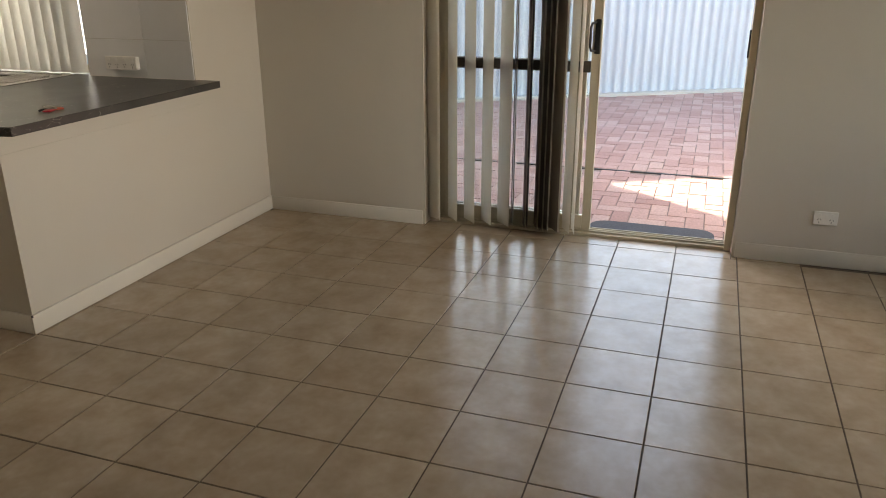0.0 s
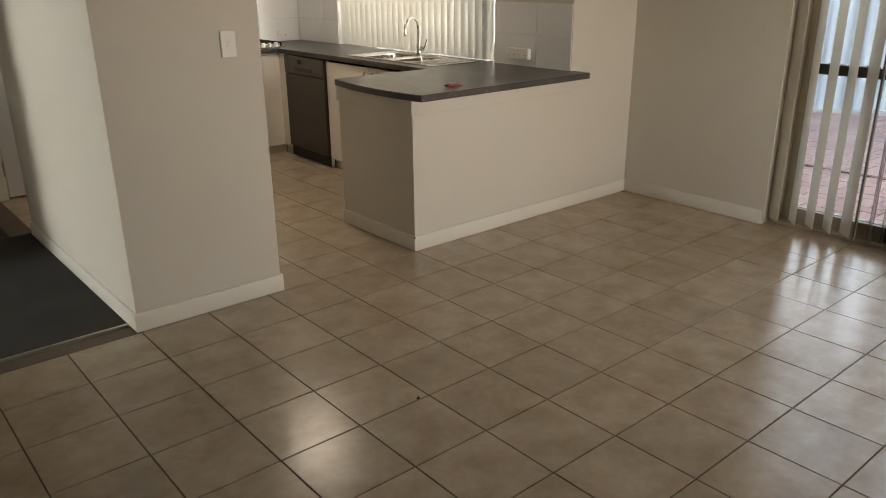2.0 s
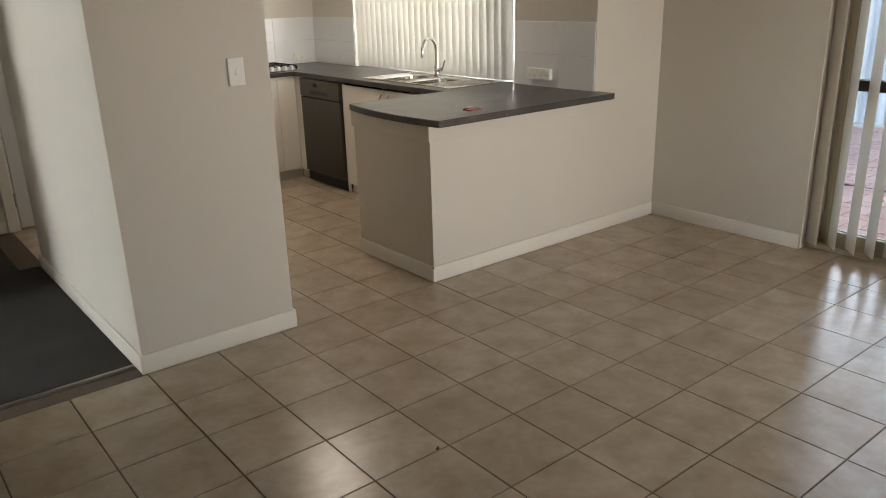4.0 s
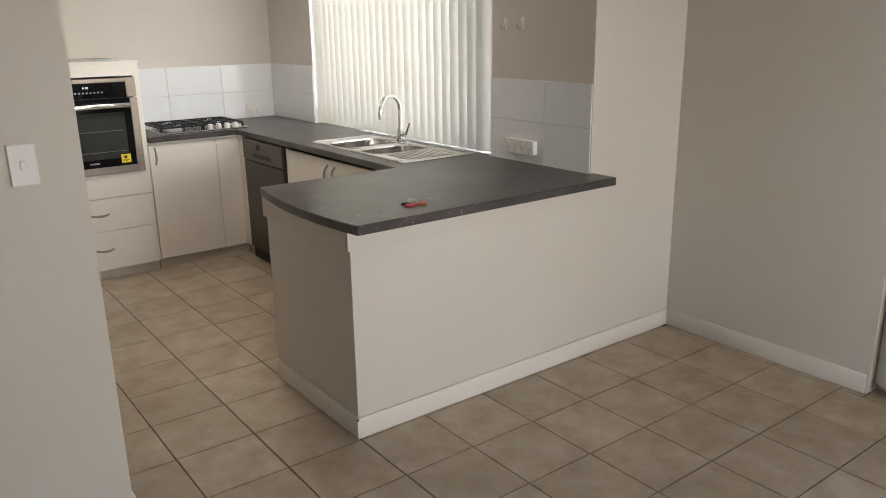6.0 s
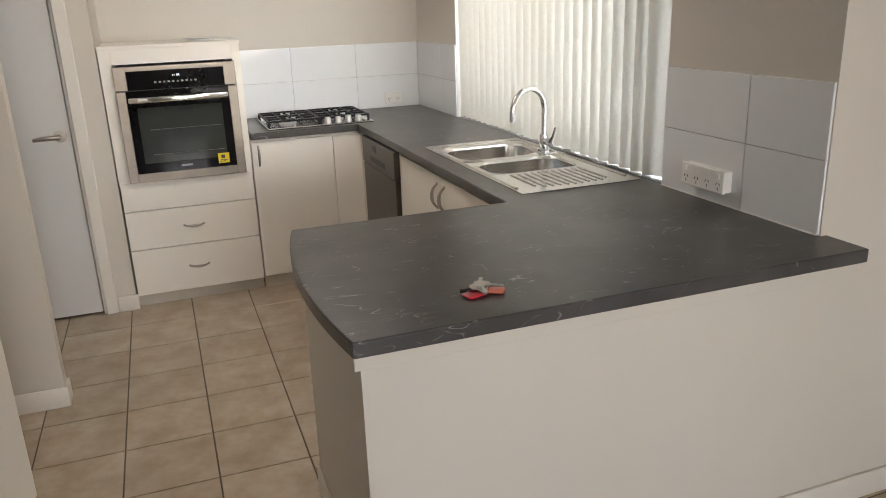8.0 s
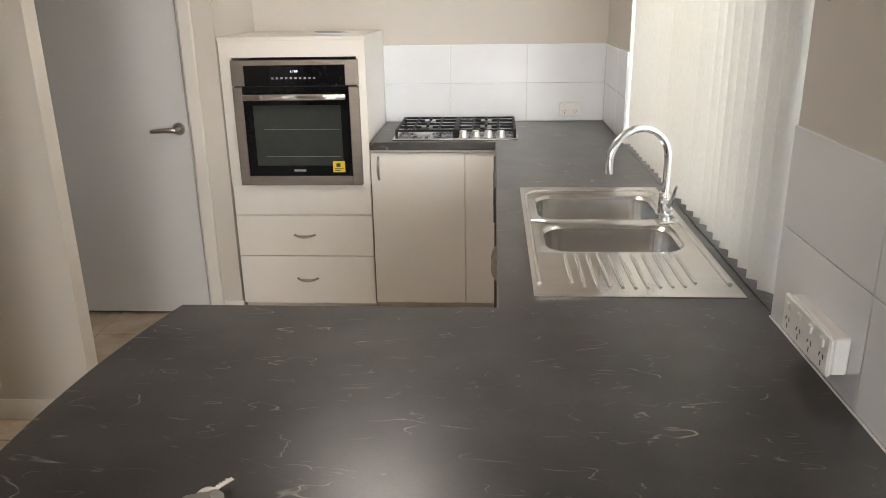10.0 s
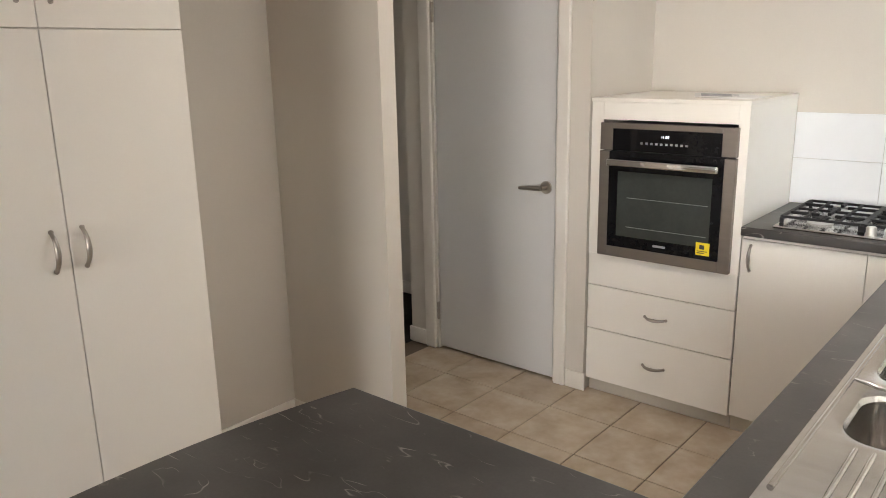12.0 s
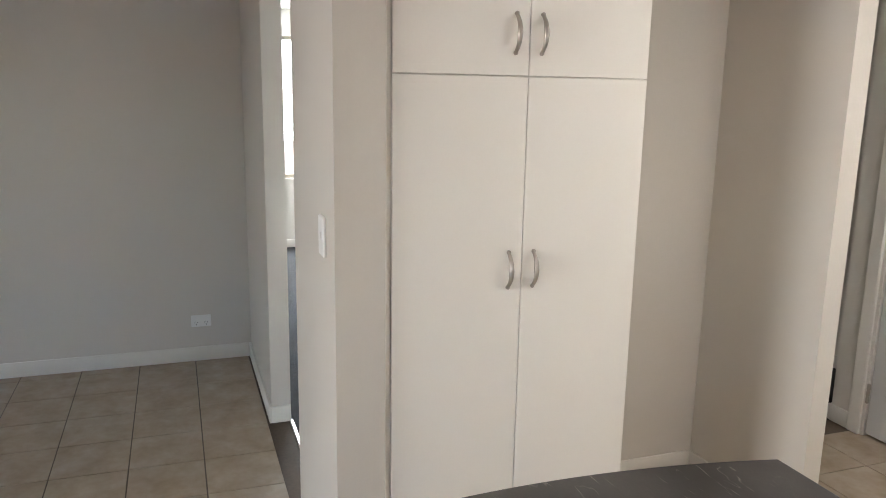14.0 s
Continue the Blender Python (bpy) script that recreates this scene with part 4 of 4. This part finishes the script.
rnd = random.Random(4)
slats = [(0.812 + k * 0.0755, -25 + rnd.uniform(-5, 5), False) for k in range(25)]
vertical_blind("vertical_blind", "cream fabric vertical blind closed over the kitchen window", 1.328, 1.705, 0.911, 2.06, slats, 0.091, 0.012)
slats = []
for y, turn in ((-1.075, 30), (-1.115, 52), (-1.215, 46), (-1.320, 44), (-1.425, 48), (-1.530, 43), (-1.905, 62), (-1.945, 70)):
    slats.append((y, turn + rnd.uniform(-3, 3), False))
# bunches: two slats in three carry the shade as brown colour
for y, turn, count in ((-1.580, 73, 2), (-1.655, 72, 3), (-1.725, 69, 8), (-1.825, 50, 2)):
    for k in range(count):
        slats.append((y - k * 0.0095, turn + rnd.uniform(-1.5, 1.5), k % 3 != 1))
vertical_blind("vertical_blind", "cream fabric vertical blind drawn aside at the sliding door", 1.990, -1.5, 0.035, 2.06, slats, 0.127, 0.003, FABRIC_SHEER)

# ---- sliding door ----
sd = thing("sliding_door", (2.07, -1.95, 0), "beige aluminium sliding glass door standing open", "sliding door")
tagged(sd, kind="structure")
Y0, Y1 = -2.812, -1.058
for y0, y1 in ((Y0, Y0 + 0.035), (Y1 - 0.035, Y1)):
    part("jamb", slab(2.00, 2.12, y0, y1, 0.0, 2.098, 0.002), ALU, sd)
part("head", slab(2.00, 2.12, Y0 + 0.035, Y1 - 0.035, 2.06, 2.098, 0.002), ALU, sd)
bm = slab(2.00, 2.12, Y0 + 0.035, Y1 - 0.035, -0.02, 0.018, 0.002)
for x in (2.028, 2.058, 2.088):
    box(bm, x - 0.0025, x + 0.0025, Y0 + 0.035, Y1 - 0.035, 0.018, 0.030)
part("track", bm, ALU, sd)


def leaf_panel(name, x, ya, yb, rail_mat):
    bm = bmesh.new()
    for y in (ya, yb - 0.05):
        box(bm, x - 0.013, x + 0.013, y, y + 0.05, 0.032, 2.055, 0.003)
    box(bm, x - 0.013, x + 0.013, ya + 0.05, yb - 0.05, 0.032, 0.115, 0.003)
    box(bm, x - 0.013, x + 0.013, ya + 0.05, yb - 0.05, 2.00, 2.055, 0.003)
    lp = part(name, bm, ALU, sd)
    part("mid_rail", slab(x - 0.014, x + 0.014, ya + 0.0502, yb - 0.0502, 0.930, 0.990, 0.003), rail_mat, lp, "dark brown mid rail")
    for z0, z1 in ((0.1155, 0.9295), (0.9905, 1.9995)):
        g = part("pane", slab(x - 0.003, x + 0.003, ya + 0.0503, yb - 0.0503, z0, z1), GLASS, lp)
        g.visible_shadow = False
    return lp


leaf_panel("fixed_panel", 2.088, -1.96, Y1 - 0.036, BRONZE)
lp = leaf_panel("sliding_panel", 2.043, -2.035, -1.145, BRONZE)
bm = slab(2.018, 2.0305, -2.028, -1.998, 1.03, 1.21, 0.004)
tube(bm, [(2.02, -2.0, 1.045), (1.995, -1.985, 1.05), (1.985, -1.98, 1.07), (1.985, -1.98, 1.17), (1.995, -1.985, 1.19), (2.02, -2.0, 1.195)], 0.007, 10)
part("pull_handle", bm, BLACK, lp, "black pull handle")

part("strike_plate", slab(2.030, 2.060, Y0 + 0.0352, Y0 + 0.043, 1.03, 1.17, 0.002), BLACK, sd, "black latch keeper on the jamb")
sd.location.x += 0.028

# ---- other window openings; window_2 is an unseen addition for the south lamp ----
for nm, m, w, z0, z1, lab in (("window_2", pose(0.625, -6.1, 0, 0, 0, 0), 2.15, 0.8, 2.1, "made-up aluminium window round the south fill lamp"),
                              ("window_3", pose(-6.92, 0.95, 0, 0, 0, 90), 1.4, 0.73, 2.16, "aluminium window of the carpeted room")):
    wv = thing(nm, (0, 0, 0), lab, "window")
    tagged(wv, kind="structure")
    bm = bmesh.new()
    for b in ((-w / 2, -w / 2 + 0.04), (w / 2 - 0.04, w / 2), (-0.02, 0.02)):
        box(bm, b[0], b[1], -0.02, 0.02, z0 + 0.002, z1 - 0.002)
    for b in ((z0 + 0.002, z0 + 0.04), (z1 - 0.04, z1 - 0.002)):
        box(bm, -w / 2 + 0.04, w / 2 - 0.04, -0.02, 0.02, b[0], b[1])
    part("window_frame", bm, ALU, wv)
    for x0, x1 in ((-w / 2 + 0.041, -0.021), (0.021, w / 2 - 0.041)):
        g = part("pane", slab(x0, x1, -0.003, 0.003, z0 + 0.041, z1 - 0.041), GLASS, wv)
        g.visible_shadow = False
    wv.matrix_world = m

# ---- outside ----
GZ = -0.06
structure("ground", slab(-400, 400, -400, 400, GZ - 0.6, GZ - 0.03), BEDDING, "sandy ground round the house", "ground")
FA, FB = Vector((6.55, 0.75)), Vector((9.05, -3.5))
fd = (FB - FA).normalized()
fn = Vector((fd.y, -fd.x))
if fn.x > 0:
    fn = -fn
ang = math.degrees(math.atan2(fd.y, fd.x))
fen = thing("fence", (FA.x, FA.y, GZ), "pale corrugated steel sheet boundary fence", "fence")
L0, L1 = -6.0, 10.0
sheet_w = 0.759
s0 = L0
while s0 < L1:
    bm = bmesh.new()
    cols = 96
    lo, hi = [], []
    for k in range(cols + 1):
        s = s0 + sheet_w * k / cols
        o = 0.019 * math.tanh(1.5 * math.sin(math.tau * s / 0.127))
        p = FA + fd * s + fn * o
        lo.append(bm.verts.new((p.x, p.y, GZ - 0.02)))
        hi.append(bm.verts.new((p.x, p.y, GZ + 1.8)))
    for k in range(cols):
        bm.faces.new((lo[k], lo[k + 1], hi[k + 1], hi[k]))
    part("sheet", bm, FENCE, fen)
    s0 += sheet_w
for z0, z1 in ((GZ + 1.78, GZ + 1.83),):
    t = slab(L0, L1, -0.025, 0.025, z0, z1, 0.004)
    bmesh.ops.transform(t, matrix=pose(FA.x, FA.y, 0, 0, 0, ang), verts=t.verts[:])
    part("rail", t, FENCE, fen)
t = slab(L0, L1, -0.12, 0.03, GZ - 0.05, GZ + 0.035, 0.006)
bmesh.ops.transform(t, matrix=pose(FA.x, FA.y, 0, 0, 0, ang), verts=t.verts[:])
structure("fence_kerb", t, CONCRETE, "pale concrete plinth under the fence", "kerb")
bm = bmesh.new()
pts = rounded(0, 0, 0.16, 0.37, 0.10, 6)
lo = [bm.verts.new((x, y, 0)) for x, y in pts]
hi = [bm.verts.new((x, y, 0.010)) for x, y in pts]
bm.faces.new(lo[::-1])
bm.faces.new(hi)
for k in range(len(pts)):
    bm.faces.new((lo[k], lo[(k + 1) % len(pts)], hi[(k + 1) % len(pts)], hi[k]))
bmesh.ops.transform(bm, matrix=pose(2.36, -2.36, GZ + 0.001), verts=bm.verts[:])
mat_ob = tagged(mesh_object("door_mat", bm, RUBBER), "dark grey rounded rubber mat outside the sliding door", "door mat")
structure("drain_channel", slab(3.884, 3.900, -6.0, 0.8, GZ - 0.03, GZ + 0.005), INK, "narrow dark slot drain in the paving", "drain")
structure("doorstep", slab(2.161, 2.20, -2.815, -1.10, GZ - 0.1, -0.03, 0.004), CONCRETE, "pale concrete door threshold", "doorstep")

# unseen eaves and roof, added to close and shade the house
structure("eaves", slab(2.165, 2.75, -8.0, 3.6, 2.36, 2.46), WALL_WHITE, "unseen white roof eaves added over the sliding door", "eaves")
structure("roof", slab(-7.5, 2.75, -7.0, 4.2, 2.60, 2.75), CONCRETE, "unseen plain flat roof slab added over the house", "roof")
# added out of view: blocks the sun except for one wedge of paving
t = slab(-9.0, 0.0, 0.0, 0.3, GZ - 0.1, 6.0)
bmesh.ops.transform(t, matrix=pose(6.98, 2.70, 0, 0, 0, -37), verts=t.verts[:])
structure("sun_blocker_wall", t, CONCRETE, "unseen plain wall added to keep sun off the paving", "wall")

# dry leaf scrap on the floor
bm = bmesh.new()
pts = [(0.009 * math.cos(a * math.tau / 9) * (1 + 0.4 * (a % 2)), 0.006 * math.sin(a * math.tau / 9)) for a in range(9)]
lo = [bm.verts.new((x, y, 0.001)) for x, y in pts]
hi = [bm.verts.new((x * 0.8, y * 0.8, 0.004 + 0.002 * (k % 2))) for k, (x, y) in enumerate(pts)]
bm.faces.new(lo[::-1])
bm.faces.new(hi)
for k in range(9):
    bm.faces.new((lo[k], lo[(k + 1) % 9], hi[(k + 1) % 9], hi[k]))
bmesh.ops.transform(bm, matrix=pose(-0.98, -1.26, 0.0, 0, 0, 30), verts=bm.verts[:])
tagged(mesh_object("leaf_scrap", bm, LEAF), "tiny scrap of dry leaf on the tiles", "leaf scrap")


# ---- tiles and pavers ----
def tile_mesh(name, wx, wy, h, bev, material):
    bm = slab(-wx / 2, wx / 2, -wy / 2, wy / 2, -h, 0.0)
    top_edges = [e for e in bm.edges if all(v.co.z > -1e-6 for v in e.verts)]
    bmesh.ops.bevel(bm, geom=top_edges, offset=bev, segments=1, affect="EDGES")
    me = bpy.data.meshes.new(name)
    bm.to_mesh(me)
    bm.free()
    me.materials.append(material)
    return me


PITCH, GX, GY = 0.315, 0.010, -0.008
tile_data = tile_mesh("tile", PITCH - 0.0055, PITCH - 0.0055, 0.010, 0.0012, TILE)


def child(name, me, parent, m):
    ob = new(name, me)
    ob.parent = parent
    ob.matrix_parent_inverse = parent.matrix_world.inverted()
    ob.matrix_world = m
    return ob


for j in range(-10, 0):
    ya, yb = GY + j * PITCH + 0.003, GY + (j + 1) * PITCH - 0.003
    for y0, y1, x1 in ((ya, min(yb, -2.815), DX), (max(ya, -2.812), min(yb, -1.06), 2.0265), (max(ya, -1.055), yb, DX)):
        if y1 - y0 > 0.004:
            part("tile", slab(GX + 6 * PITCH + 0.003, x1, y0, y1, -0.01, 0.0, 0.0012, 1), TILE, base)
far = bmesh.new()
tr = random.Random(11)
for i in range(-13, 7):
    for j in range(-20, 12):
        cx, cy = GX + (i + 0.5) * PITCH, GY + (j + 0.5) * PITCH
        if cx > DX + 0.05 or cx < -3.75:
            continue
        if cy > 0.1 and cx < -1.72:
            continue
        if cy > 0.2 and cx > 1.25:
            continue
        if 0.2 < cx < 1.2 and 0.15 < cy < 0.60:
            continue
        if cx > 0.9 and cy > 0.2 or cy > 2.98 or (cx < -1.0 and 0.25 < cy < 0.80):
            continue
        near = -2.3 < cx < 1.95 and -3.1 < cy < 3.0
        if near:
            child("tile", tile_data, base, pose(cx, cy, tr.uniform(-0.0004, 0.0004), tr.uniform(-0.05, 0.05), tr.uniform(-0.05, 0.05), 180 * tr.randrange(2)))
        else:
            h = (PITCH - 0.0055) / 2
            box(far, cx - h, cx + h, cy - h, cy + h, -0.01, 0.0)
fo = mesh_object("outer_tiles", far, TILE)
fo.parent = base
tagged(fo, kind="stuff")

# splashback tiles
for y0, y1 in ((FRONT + 0.004, 0.3155), (0.3172, 0.711)):
    for z0, z1 in ((0.907, 1.1088), (1.1105, 1.312)):
        part("tile", slab(WX - 0.008, WX, y0, y1, z0, z1, 0.0012, 1), SPLASH, wall_window)
for y0, y1 in ((2.689, 2.9405), (2.9422, BACK - 0.010)):
    for z0, z1 in ((0.907, 1.1088), (1.1105, 1.312)):
        part("tile", slab(WX - 0.008, WX, y0, y1, z0, z1, 0.0012, 1), SPLASH, wall_window)
for x0, x1 in ((0.110, 0.4685), (0.4702, 0.8785), (0.8802, WX - 0.0085)):
    for z0, z1 in ((0.907, 1.1088), (1.1105, 1.312)):
        part("tile", slab(x0, x1, BACK - 0.008, BACK, z0, z1, 0.0012, 1), SPLASH, wall_back)

# clay pavers, laid herringbone
paving = structure("paving", slab(2.2, 11.0, -9.0, 3.4, GZ - 0.03, GZ - 0.006), BEDDING, "sand bed under red clay pavers", "paving")
PW = 0.116
pd = tile_mesh("paver", PW * 2 - 0.006, PW - 0.006, 0.02, 0.003, PAVER)
rest_v, rest_f = [], []
n_near = 0
pr = random.Random(5)
for i in range(0, 76):
    for j in range(-78, 30):
        k = (i + j) % 4
        if k == 0:
            cx, cy, turn = 2.2 + (i + 1) * PW, (j + 0.5) * PW, 0
        elif k == 2:
            cx, cy, turn = 2.2 + (i + 0.5) * PW, (j + 1) * PW, 90
        else:
            continue
        if (Vector((cx, cy)) - FA).dot(fn) < 0.10 or cx > 10.8 or (abs(cx - 3.892) < 0.04 and turn == 90):
            continue
        zz = GZ + pr.uniform(-0.002, 0.002)
        if cx < 4.6 and -3.05 < cy < -1.75 and n_near < 300:
            n_near += 1
            child("paver", pd, paving, pose(cx, cy, zz, pr.uniform(-0.4, 0.4), pr.uniform(-0.4, 0.4), turn + pr.uniform(-0.6, 0.6)))
        else:
            hx, hy = (PW - 0.003, PW / 2 - 0.003) if turn == 0 else (PW / 2 - 0.003, PW - 0.003)
            b = len(rest_v)
            for z, g in ((zz - 0.02, 0.0), (zz - 0.003, 0.0), (zz, 0.003)):
                for sx, sy in ((-1, -1), (1, -1), (1, 1), (-1, 1)):
                    rest_v.append((cx + sx * (hx - g), cy + sy * (hy - g), z))
            for q in (0, 4):
                for c in range(4):
                    rest_f.append((b + q + c, b + q + (c + 1) % 4, b + q + 4 + (c + 1) % 4, b + q + 4 + c))
            rest_f.append((b + 8, b + 9, b + 10, b + 11))
me = bpy.data.meshes.new("outer_pavers")
me.from_pydata(rest_v, [], rest_f)
me.materials.append(PAVER)
ro = new("outer_pavers", me)
ro.parent = paving
tagged(ro, kind="stuff")
